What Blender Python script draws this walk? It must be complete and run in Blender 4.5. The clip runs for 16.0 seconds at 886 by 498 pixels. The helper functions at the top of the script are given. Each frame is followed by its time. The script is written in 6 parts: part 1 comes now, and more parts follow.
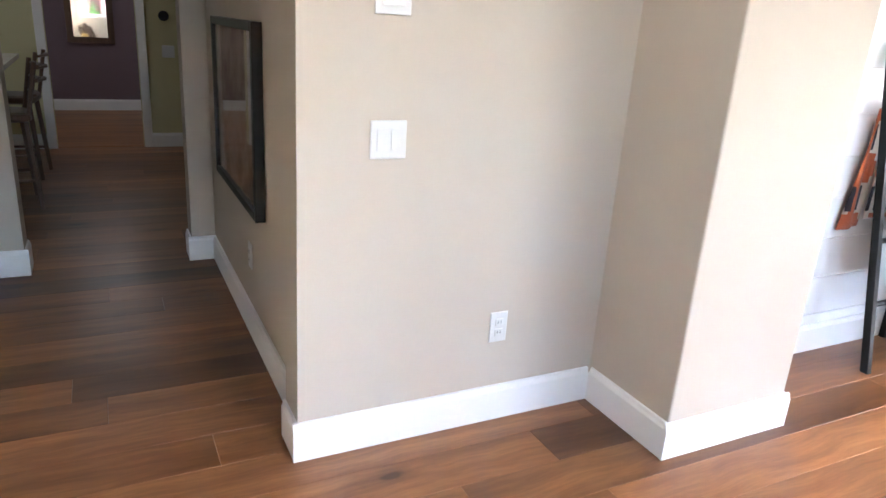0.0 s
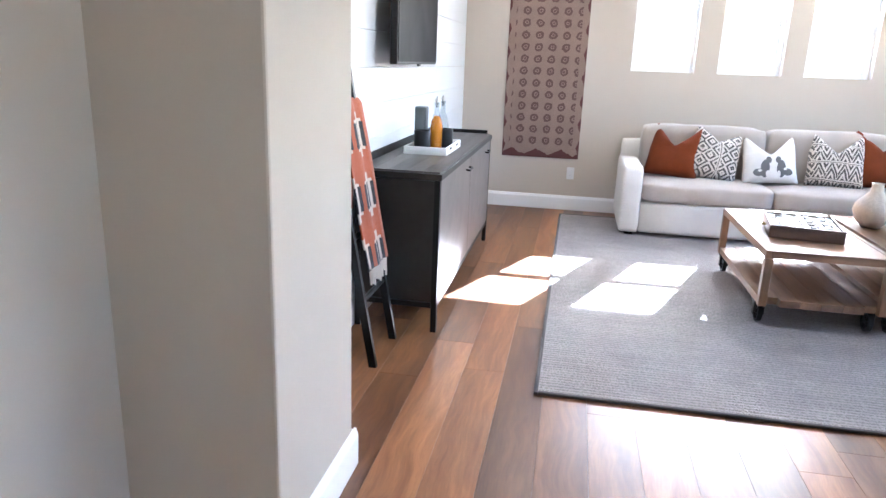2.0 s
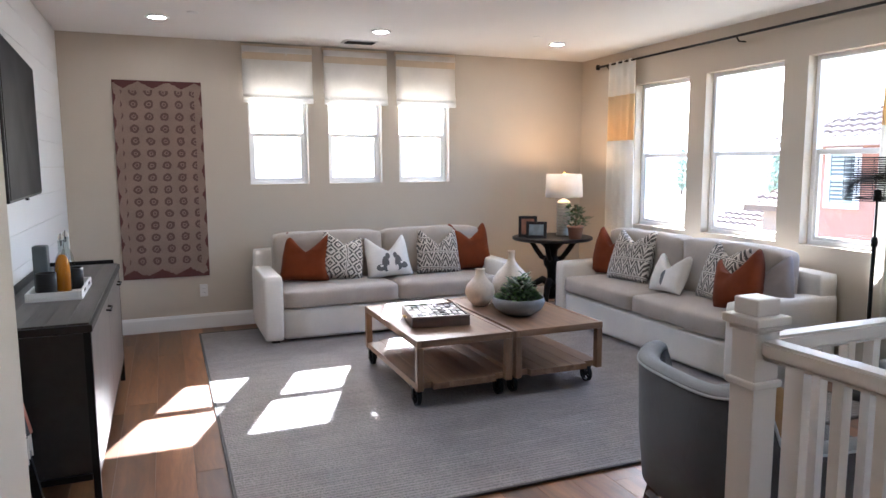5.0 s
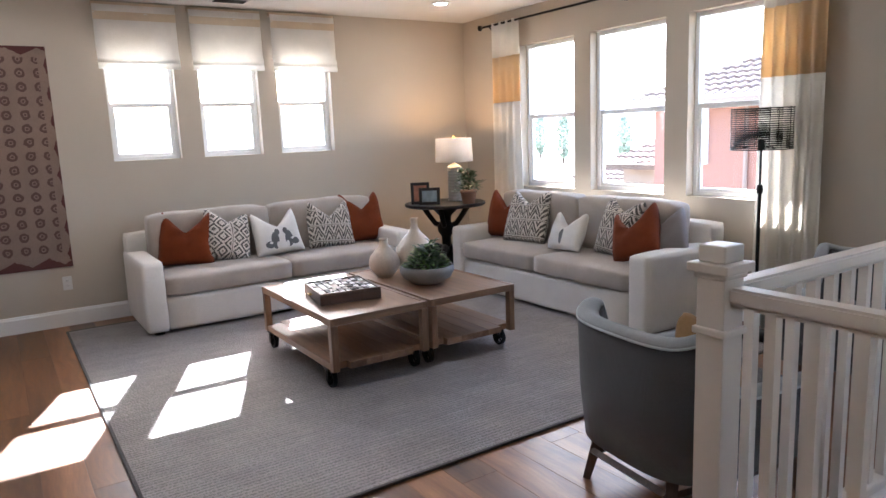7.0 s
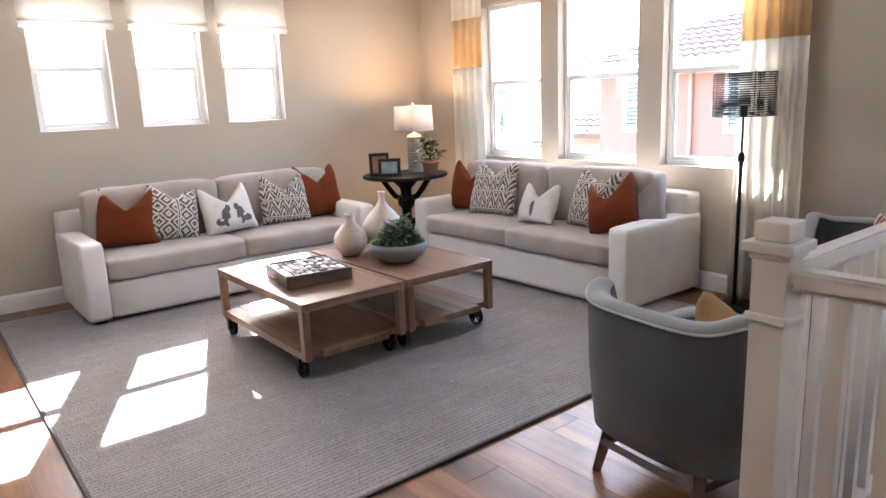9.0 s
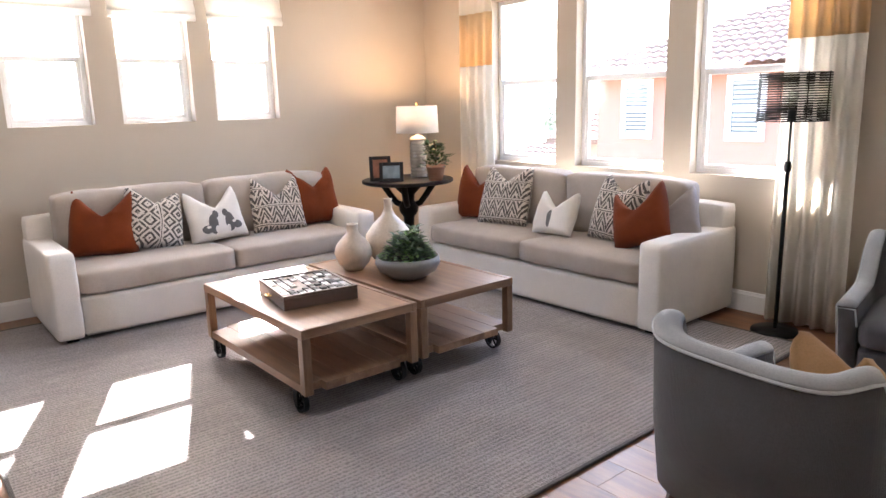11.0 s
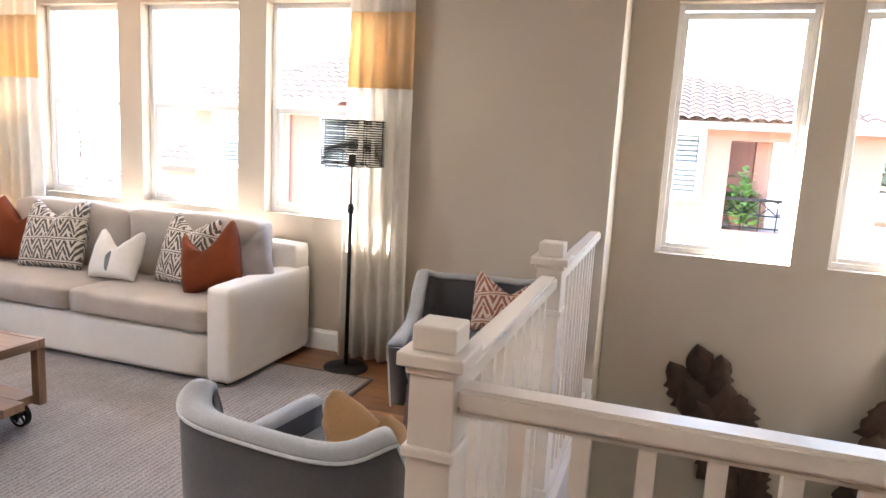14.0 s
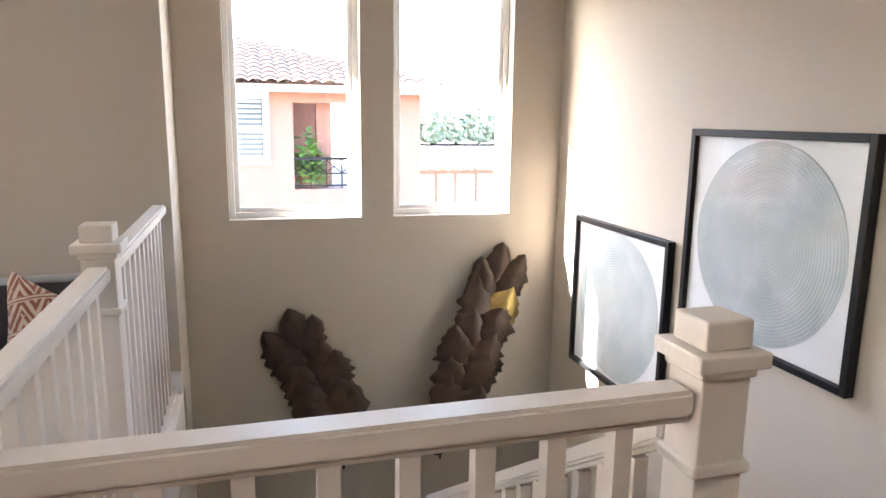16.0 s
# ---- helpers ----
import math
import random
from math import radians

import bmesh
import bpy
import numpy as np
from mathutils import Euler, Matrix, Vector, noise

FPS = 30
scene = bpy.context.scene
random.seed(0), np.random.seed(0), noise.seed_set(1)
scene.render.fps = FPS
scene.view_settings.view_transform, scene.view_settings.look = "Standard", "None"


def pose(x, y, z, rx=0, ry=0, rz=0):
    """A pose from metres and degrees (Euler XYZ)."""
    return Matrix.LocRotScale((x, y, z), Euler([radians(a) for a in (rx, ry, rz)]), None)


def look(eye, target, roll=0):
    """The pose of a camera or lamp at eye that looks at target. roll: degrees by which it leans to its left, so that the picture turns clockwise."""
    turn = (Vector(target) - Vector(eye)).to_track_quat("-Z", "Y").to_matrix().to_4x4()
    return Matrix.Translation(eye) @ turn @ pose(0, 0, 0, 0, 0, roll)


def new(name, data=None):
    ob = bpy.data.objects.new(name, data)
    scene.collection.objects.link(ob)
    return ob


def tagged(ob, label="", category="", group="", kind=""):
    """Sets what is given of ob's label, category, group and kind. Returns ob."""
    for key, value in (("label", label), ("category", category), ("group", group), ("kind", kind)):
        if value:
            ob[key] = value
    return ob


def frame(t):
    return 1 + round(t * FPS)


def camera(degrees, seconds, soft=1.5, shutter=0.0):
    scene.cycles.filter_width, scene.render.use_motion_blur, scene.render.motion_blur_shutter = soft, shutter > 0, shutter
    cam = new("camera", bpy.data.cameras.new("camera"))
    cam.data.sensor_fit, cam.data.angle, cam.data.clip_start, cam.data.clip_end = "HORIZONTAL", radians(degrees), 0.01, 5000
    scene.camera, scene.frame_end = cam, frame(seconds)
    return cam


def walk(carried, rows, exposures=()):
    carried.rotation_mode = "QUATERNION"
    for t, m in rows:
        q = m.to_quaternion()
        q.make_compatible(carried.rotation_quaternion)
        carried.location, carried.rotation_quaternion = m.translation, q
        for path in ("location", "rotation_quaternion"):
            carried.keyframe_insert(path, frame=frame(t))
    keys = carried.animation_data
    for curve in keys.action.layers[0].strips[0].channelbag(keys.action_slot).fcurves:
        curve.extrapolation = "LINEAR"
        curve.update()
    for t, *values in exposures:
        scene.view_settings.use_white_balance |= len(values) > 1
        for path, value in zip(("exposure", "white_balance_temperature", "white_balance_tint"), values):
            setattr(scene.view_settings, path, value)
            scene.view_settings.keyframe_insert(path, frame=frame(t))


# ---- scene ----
SKY, SUN = 0.15, 4.5
DOWN, LAMP = 0.16, 1.3
EXPOSURES = [(0, 5.72, 5400, 9), (0.6, 5.72, 5200, 8), (1.2, 5.5, 5100, 8), (1.8, 5.2, 5050, 8), (2.1, 5.0, 5050, 8), (2.6, 4.6, 5100, 8), (3.2, 4.6, 5150, 9), (4.0, 4.55, 5250, 9), (4.5, 4.05, 5300, 10), (4.8, 3.95, 5350, 10), (7.0, 3.85, 5550, 11), (7.8, 4.0, 5550, 11), (9, 4.28, 5750, 13), (12.5, 4.45, 6100, 15), (13.4, 4.65, 6200, 15), (14, 4.75, 6250, 14), (15, 4.75, 6150, 13), (16, 4.6, 5950, 12)]
cam = camera(65.9, 16.0)
PATH = [
    (0, (-3.399, -7.098, 1.428), (-5.087, -6.232, 0.796), 3.8),
    (0.5, (-3.623, -7.009, 1.387), (-5.127, -5.848, 0.763), 2.2),
    (1, (-3.813, -6.928, 1.41), (-5.06, -5.507, 0.759), 3.4),
    (1.5, (-4.071, -6.914, 1.427), (-4.753, -5.131, 0.831), 2.6),
    (2, (-4.211, -6.857, 1.407), (-4.559, -4.961, 0.874), 2.1),
    (2.5, (-4.354, -6.773, 1.429), (-4.353, -4.835, 0.935), 1.0),
    (3, (-4.434, -6.751, 1.465), (-4.186, -4.818, 1.017), 2.0),
    (3.5, (-4.487, -6.781, 1.499), (-3.997, -4.887, 1.09), 0.6),
    (4, (-4.502, -6.838, 1.538), (-3.86, -4.975, 1.194), -1.4),
    (4.5, (-4.509, -6.863, 1.55), (-3.818, -5.003, 1.298), -0.7),
    (7, (-4.648, -6.539, 1.5), (-3.571, -4.887, 1.166), -2.3),
    (7.5, (-4.76, -6.436, 1.508), (-3.589, -4.853, 1.158), -2.05),
    (8, (-4.813, -6.385, 1.495), (-3.602, -4.836, 1.127), -2.1),
    (8.5, (-4.767, -6.331, 1.493), (-3.559, -4.787, 1.1), -2.5),
    (9, (-4.662, -6.157, 1.49), (-3.453, -4.622, 1.064), -2.4),
    (11.5, (-4.445, -5.66, 1.459), (-3.199, -4.151, 1.044), -1.4),
    (12, (-4.362, -5.681, 1.478), (-3.13, -4.165, 1.05), -1.6),
    (12.5, (-4.278, -5.734, 1.482), (-2.941, -4.303, 1.078), -0.6),
    (13, (-4.201, -5.805, 1.496), (-2.742, -4.489, 1.126), -0.1),
    (13.5, (-4.169, -5.798, 1.501), (-2.499, -4.753, 1.153), 2.0),
    (14, (-4.129, -5.734, 1.508), (-2.256, -5.11, 1.186), 3.1),
    (14.5, (-4.104, -5.685, 1.502), (-2.14, -5.47, 1.195), 2.6),
    (15, (-4.032, -5.692, 1.482), (-2.056, -5.701, 1.177), 1.6),
    (15.5, (-3.88, -5.728, 1.467), (-1.924, -5.999, 1.151), 0.9),
    (16, (-3.815, -5.759, 1.465), (-1.926, -6.301, 1.091), 0.8),
]
walk(cam, [(t, look(eye, target, roll)) for t, eye, target, roll in PATH], EXPOSURES)

# ---- world, sun and exposure ----
SUN_WAY = Vector((0.40, 1.0, 0.745)).normalized()
world = bpy.data.worlds.new("world")
scene.world = world
world.use_nodes = True
sky = world.node_tree.nodes.new("ShaderNodeTexSky")
sky.sky_type = "NISHITA"
sky.sun_disc = False
sky.sun_elevation = math.asin(SUN_WAY.z)
sky.sun_rotation = math.atan2(SUN_WAY.x, SUN_WAY.y)
sky.dust_density = 2.5
sky_out = world.node_tree.nodes["Background"]
sky_out.inputs["Strength"].default_value = SKY
world.node_tree.links.new(sky.outputs["Color"], sky_out.inputs["Color"])
sun = new("sun", bpy.data.lights.new("sun", "SUN"))
sun.data.energy, sun.data.angle, sun.data.color = SUN, radians(0.5), (1.0, 0.95, 0.87)
sun.matrix_world = look(SUN_WAY * 30, (0, 0, 0))

# ---- materials ----


def material(name, rough=0.6, metal=0.0):
    m = bpy.data.materials.new(name)
    m.use_nodes = True
    b = m.node_tree.nodes["Principled BSDF"]
    b.inputs["Roughness"].default_value = rough
    b.inputs["Metallic"].default_value = metal
    return m, m.node_tree, b


def node(tree, kind, **values):
    n = tree.nodes.new(kind)
    for key, value in values.items():
        n.inputs[key].default_value = value
    return n


def coords(tree, scale=(1, 1, 1), rot=(0, 0, 0)):
    tc = tree.nodes.new("ShaderNodeTexCoord")
    mp = node(tree, "ShaderNodeMapping", Scale=scale, Rotation=rot)
    tree.links.new(tc.outputs["Object"], mp.inputs["Vector"])
    return mp.outputs["Vector"]


def noise_tex(tree, vec, scale, detail=3.0, rough=0.55):
    n = node(tree, "ShaderNodeTexNoise", Scale=scale, Detail=detail, Roughness=rough)
    tree.links.new(vec, n.inputs["Vector"])
    return n.outputs["Fac"]


def ramp(tree, fac, stops):
    r = tree.nodes.new("ShaderNodeValToRGB")
    while len(r.color_ramp.elements) < len(stops):
        r.color_ramp.elements.new(0.5)
    for e, (p, c) in zip(r.color_ramp.elements, stops):
        e.position, e.color = p, (*c, 1)
    tree.links.new(fac, r.inputs["Fac"])
    return r.outputs["Color"]


def mixed(tree, fac, a, b, mode="MIX"):
    m = tree.nodes.new("ShaderNodeMix")
    m.data_type, m.blend_type = "RGBA", mode
    for sock, v in ((m.inputs[0], fac), (m.inputs[6], a), (m.inputs[7], b)):
        if isinstance(v, (int, float)):
            sock.default_value = v
        elif isinstance(v, tuple):
            sock.default_value = (*v, 1)
        else:
            tree.links.new(v, sock)
    return m.outputs[2]


def bumped(tree, b, height, strength, distance=0.01):
    n = node(tree, "ShaderNodeBump", Strength=strength, Distance=distance)
    tree.links.new(height, n.inputs["Height"])
    tree.links.new(n.outputs["Normal"], b.inputs["Normal"])


def shade(c, k):
    return tuple(min(1.0, v * k) for v in c)


def plain(name, color, rough=0.6, metal=0.0, grain=60.0, vary=0.08, bump=0.15, big=3.0, dist=0.002, spec=0.5):
    """Paint, metal, ceramic: a colour with a fine and a coarse variation and fine relief."""
    m, t, b = material(name, rough, metal)
    v = coords(t)
    fine, wide = noise_tex(t, v, grain, 4), noise_tex(t, v, big, 3)
    a = ramp(t, wide, [(0.3, shade(color, 1 - vary)), (0.7, shade(color, 1 + vary))])
    c = mixed(t, 0.35, a, ramp(t, fine, [(0.3, shade(color, 1 - vary)), (0.7, shade(color, 1 + vary))]))
    t.links.new(c, b.inputs["Base Color"])
    b.inputs["Specular IOR Level"].default_value = spec
    r = node(t, "ShaderNodeMapRange")
    r.inputs["To Min"].default_value, r.inputs["To Max"].default_value = rough * 0.85, min(1, rough * 1.15)
    t.links.new(wide, r.inputs["Value"])
    t.links.new(r.outputs["Result"], b.inputs["Roughness"])
    if bump:
        bumped(t, b, fine, bump, dist)
    return m


def weave(name, color, color2=None, scale=420.0, bump=0.35, sheen=0.2, vary=0.1):
    """Woven cloth: two crossing waves of threads and a soft uneven tone."""
    m, t, b = material(name, 0.9)
    v = coords(t)
    w = []
    for axis in ("X", "Y", "Z"):
        wt = node(t, "ShaderNodeTexWave", Scale=scale / 5, Distortion=1.5, Detail=1.0)
        wt.bands_direction = axis
        t.links.new(v, wt.inputs["Vector"])
        w.append(wt.outputs["Fac"])
    add = t.nodes.new("ShaderNodeMath")
    add.operation = "ADD"
    t.links.new(w[0], add.inputs[0]), t.links.new(w[1], add.inputs[1])
    add2 = t.nodes.new("ShaderNodeMath")
    add2.operation = "ADD"
    t.links.new(add.outputs[0], add2.inputs[0]), t.links.new(w[2], add2.inputs[1])
    wide = noise_tex(t, v, 5.0, 4)
    base = ramp(t, wide, [(0.3, shade(color, 1 - vary)), (0.7, shade(color, 1 + vary))])
    slub = noise_tex(t, v, 190.0, 3)
    c = mixed(t, ramp(t, slub, [(0.45, (0, 0, 0)), (0.65, (0.5, 0.5, 0.5))]), base, color2 or shade(color, 0.8))
    t.links.new(c, b.inputs["Base Color"])
    b.inputs["Sheen Weight"].default_value = sheen
    b.inputs["Specular IOR Level"].default_value = 0.2
    bumped(t, b, add2.outputs[0], bump, 0.0015)
    return m


def wood(name, dark, light, along="Y", rough=0.45, grain=1.0, random_tone=0.0, knots=False):
    m, t, b = material(name, rough)
    s = {"X": (1.2, 14, 14), "Y": (14, 1.2, 14), "Z": (14, 14, 1.2)}[along]
    tc = t.nodes.new("ShaderNodeTexCoord")
    info = t.nodes.new("ShaderNodeObjectInfo")
    off = t.nodes.new("ShaderNodeVectorMath")
    off.operation = "SCALE"
    off.inputs[0].default_value = (17.3, 41.7, 9.1)
    t.links.new(info.outputs["Random"], off.inputs["Scale"])
    addv = t.nodes.new("ShaderNodeVectorMath")
    t.links.new(tc.outputs["Object"], addv.inputs[0]), t.links.new(off.outputs[0], addv.inputs[1])
    mp = node(t, "ShaderNodeMapping", Scale=tuple(k * grain for k in s))
    place = addv.outputs[0]
    if knots:
        # the grain swings sideways in long arches
        low = node(t, "ShaderNodeTexNoise", Scale=2.6, Detail=2.0)
        t.links.new(addv.outputs[0], low.inputs["Vector"])
        swing = t.nodes.new("ShaderNodeVectorMath")
        swing.operation = "MULTIPLY_ADD"
        swing.inputs[1].default_value = (0.09, 0.05, 0.0)
        t.links.new(low.outputs["Color"], swing.inputs[0]), t.links.new(addv.outputs[0], swing.inputs[2])
        place = swing.outputs[0]
    t.links.new(place, mp.inputs["Vector"])
    broad = noise_tex(t, mp.outputs["Vector"], 1.1, 5, 0.6)
    fine = noise_tex(t, mp.outputs["Vector"], 9.0, 4, 0.7)
    c = ramp(t, broad, [(0.28, dark), (0.5, tuple((a + q) / 2 for a, q in zip(dark, light))), (0.72, light)])
    c = mixed(t, ramp(t, fine, [(0.40, (0.30, 0.30, 0.30)), (0.6, (0, 0, 0))]), c, shade(dark, 0.7))
    if knots:
        vo = node(t, "ShaderNodeTexVoronoi", Scale=1.0)
        mk = node(t, "ShaderNodeMapping", Scale=(5, 1.5, 5))
        t.links.new(addv.outputs[0], mk.inputs["Vector"])
        t.links.new(mk.outputs["Vector"], vo.inputs["Vector"])
        ringed = node(t, "ShaderNodeTexNoise", Scale=14.0, Detail=3.0)
        t.links.new(place, ringed.inputs["Vector"])
        ragged = t.nodes.new("ShaderNodeMath")
        ragged.operation = "MULTIPLY_ADD"
        ragged.inputs[1].default_value = 0.22
        t.links.new(ringed.outputs["Fac"], ragged.inputs[0]), t.links.new(vo.outputs["Distance"], ragged.inputs[2])
        c = mixed(t, ramp(t, ragged.outputs[0], [(0.13, (0.9, 0.9, 0.9)), (0.19, (0.45, 0.45, 0.45)), (0.36, (0, 0, 0))]), c, shade(dark, 0.35))
    if random_tone:
        r = node(t, "ShaderNodeMapRange")
        r.inputs["To Min"].default_value, r.inputs["To Max"].default_value = 1 - random_tone, 1 + random_tone
        t.links.new(info.outputs["Random"], r.inputs["Value"])
        hs = t.nodes.new("ShaderNodeHueSaturation")
        t.links.new(r.outputs["Result"], hs.inputs["Value"])
        t.links.new(c, hs.inputs["Color"])
        c = hs.outputs["Color"]
    t.links.new(c, b.inputs["Base Color"])
    rr = node(t, "ShaderNodeMapRange")
    rr.inputs["To Min"].default_value, rr.inputs["To Max"].default_value = rough * 0.8, min(1, rough * 1.3)
    t.links.new(fine, rr.inputs["Value"])
    t.links.new(rr.outputs["Result"], b.inputs["Roughness"])
    bumped(t, b, fine, 0.2, 0.0015)
    return m


def glowing(name, color, strength):
    m, t, b = material(name, 0.5)
    b.inputs["Base Color"].default_value = (*color, 1)
    b.inputs["Emission Color"].default_value = (*color, 1)
    b.inputs["Emission Strength"].default_value = strength
    return m


def glass(name, tint=(1, 1, 1), rough=0.0):
    """Thin clear pane: mostly lets light straight through, with a weak mirror."""
    m = bpy.data.materials.new(name)
    m.use_nodes = True
    t = m.node_tree
    t.nodes.remove(t.nodes["Principled BSDF"])
    tr = node(t, "ShaderNodeBsdfTransparent", Color=(*tint, 1))
    gl = node(t, "ShaderNodeBsdfGlossy", Roughness=rough)
    lw = node(t, "ShaderNodeLayerWeight", Blend=0.5)
    pw = t.nodes.new("ShaderNodeMath")
    pw.operation = "POWER"
    pw.inputs[1].default_value = 4.0
    t.links.new(lw.outputs["Facing"], pw.inputs[0])
    fr = node(t, "ShaderNodeMapRange")
    fr.inputs["To Min"].default_value, fr.inputs["To Max"].default_value = 0.03, 0.75
    t.links.new(pw.outputs[0], fr.inputs["Value"])
    mx = t.nodes.new("ShaderNodeMixShader")
    t.links.new(fr.outputs[0], mx.inputs[0]), t.links.new(tr.outputs[0], mx.inputs[1]), t.links.new(gl.outputs[0], mx.inputs[2])
    t.links.new(mx.outputs[0], t.nodes["Material Output"].inputs["Surface"])
    return m


def sheer(name, color, thin):
    """Cloth that light shines through."""
    m = weave(name, color, scale=500, bump=0.2)
    t = m.node_tree
    b = t.nodes["Principled BSDF"]
    tl = node(t, "ShaderNodeBsdfTranslucent", Color=(*color, 1))
    mx = t.nodes.new("ShaderNodeMixShader")
    mx.inputs[0].default_value = thin
    t.links.new(b.outputs[0], mx.inputs[1]), t.links.new(tl.outputs[0], mx.inputs[2])
    t.links.new(mx.outputs[0], t.nodes["Material Output"].inputs["Surface"])
    return m


M_WALL = plain("wall_paint", (0.50, 0.437, 0.355), 0.75, grain=160, vary=0.025, bump=0.12, big=1.2)
M_WHITE = plain("white_trim_paint", (0.80, 0.79, 0.77), 0.42, grain=90, vary=0.02, bump=0.08)
M_SHIPLAP = plain("white_board_paint", (0.80, 0.80, 0.79), 0.5, grain=80, vary=0.02, bump=0.1)
M_CEIL = plain("ceiling_paint", (0.74, 0.72, 0.69), 0.85, grain=140, vary=0.015, bump=0.25)
M_YELLOW = plain("yellow_green_paint", (0.52, 0.48, 0.28), 0.75, grain=120, vary=0.03)
M_PURPLE = plain("plum_paint", (0.16, 0.11, 0.125), 0.75, grain=120, vary=0.03)
M_PLANK = wood("oiled_hickory_plank", (0.098, 0.034, 0.012), (0.35, 0.158, 0.060), "Y", 0.34, 0.45, 0.42, True)
M_SUBFLOOR = plain("dark_joint", (0.05, 0.03, 0.02), 0.9)
M_GLASS = glass("window_glass")
M_VINYL = plain("white_vinyl", (0.82, 0.82, 0.82), 0.35, vary=0.015, bump=0.03)
M_PLASTIC = plain("white_plastic", (0.66, 0.655, 0.64), 0.35, vary=0.01, bump=0.02)
M_SLOT = plain("dark_slot", (0.03, 0.03, 0.03), 0.6)

# ---- mesh helpers ----


def part(name, bm, mat, parent=None, label="", smooth=False):
    me = bpy.data.meshes.new(name)
    bm.to_mesh(me)
    bm.free()
    if mat is not None:
        me.materials.append(mat)
    if smooth:
        me.shade_smooth()
    ob = new(name, me)
    if parent is not None:
        ob.parent = parent
    if label:
        ob["label"] = label
    return ob


def thing(name, label, category, at=(0, 0, 0), rz=0.0, group=""):
    ob = new(name)
    ob.matrix_basis = pose(*at, 0, 0, rz)
    ob.empty_display_size = 0.1
    return tagged(ob, label, category, group)


def structure(ob, label="", category=""):
    return tagged(ob, label, category, "", "structure")


def box(bm, x0, x1, y0, y1, z0, z1, bevel=0.0, seg=2):
    r = bmesh.ops.create_cube(bm, size=1.0)
    vs = r["verts"]
    bmesh.ops.scale(bm, vec=(abs(x1 - x0), abs(y1 - y0), abs(z1 - z0)), verts=vs)
    bmesh.ops.translate(bm, vec=((x0 + x1) / 2, (y0 + y1) / 2, (z0 + z1) / 2), verts=vs)
    if bevel:
        es = list({e for v in vs for e in v.link_edges})
        r = bmesh.ops.bevel(bm, geom=es, offset=bevel, segments=seg, affect="EDGES", profile=0.5)
        return r["verts"]
    return vs


def boxed(*a, **k):
    bm = bmesh.new()
    box(bm, *a, **k)
    return bm


def spun(profile, steps=32, at=(0, 0, 0), bm=None):
    """A turned body from (radius, height) pairs."""
    bm = bm or bmesh.new()
    rings = []
    for r, z in profile:
        if r < 1e-5:
            rings.append([bm.verts.new((at[0], at[1], at[2] + z))])
        else:
            rings.append([bm.verts.new((at[0] + r * math.cos(a), at[1] + r * math.sin(a), at[2] + z))
                          for a in (2 * math.pi * i / steps for i in range(steps))])
    for p, q in zip(rings, rings[1:]):
        for i in range(steps):
            j = (i + 1) % steps
            if len(p) == 1 and len(q) == 1:
                continue
            if len(p) == 1:
                bm.faces.new((p[0], q[j], q[i]))
            elif len(q) == 1:
                bm.faces.new((p[i], p[j], q[0]))
            else:
                bm.faces.new((p[i], p[j], q[j], q[i]))
    for ring, flip in ((rings[0], True), (rings[-1], False)):
        if len(ring) > 1:
            bm.faces.new(ring[::-1] if flip else ring)
    bmesh.ops.recalc_face_normals(bm, faces=bm.faces)
    return bm


def tube(points, radius, sides=10, bm=None, flat=1.0):
    """A rod along a line of points."""
    bm = bm or bmesh.new()
    pts = [Vector(p) for p in points]
    rings = []
    for i, p in enumerate(pts):
        d = (pts[min(i + 1, len(pts) - 1)] - pts[max(i - 1, 0)]).normalized()
        up = Vector((0, 0, 1)) if abs(d.z) < 0.95 else Vector((1, 0, 0))
        u = d.cross(up).normalized()
        w = u.cross(d)
        r = radius[i] if isinstance(radius, (list, tuple)) else radius
        rings.append([bm.verts.new(p + u * r * math.cos(a) + w * r * flat * math.sin(a))
                      for a in (2 * math.pi * k / sides for k in range(sides))])
    for p, q in zip(rings, rings[1:]):
        for i in range(sides):
            j = (i + 1) % sides
            bm.faces.new((p[i], p[j], q[j], q[i]))
    bm.faces.new(rings[0][::-1]), bm.faces.new(rings[-1])
    bmesh.ops.recalc_face_normals(bm, faces=bm.faces)
    return bm


def smooth_noise(p, s, k):
    return noise.noise(Vector(p) * s + Vector((k * 7.1, k * 3.3, k * 1.7)))


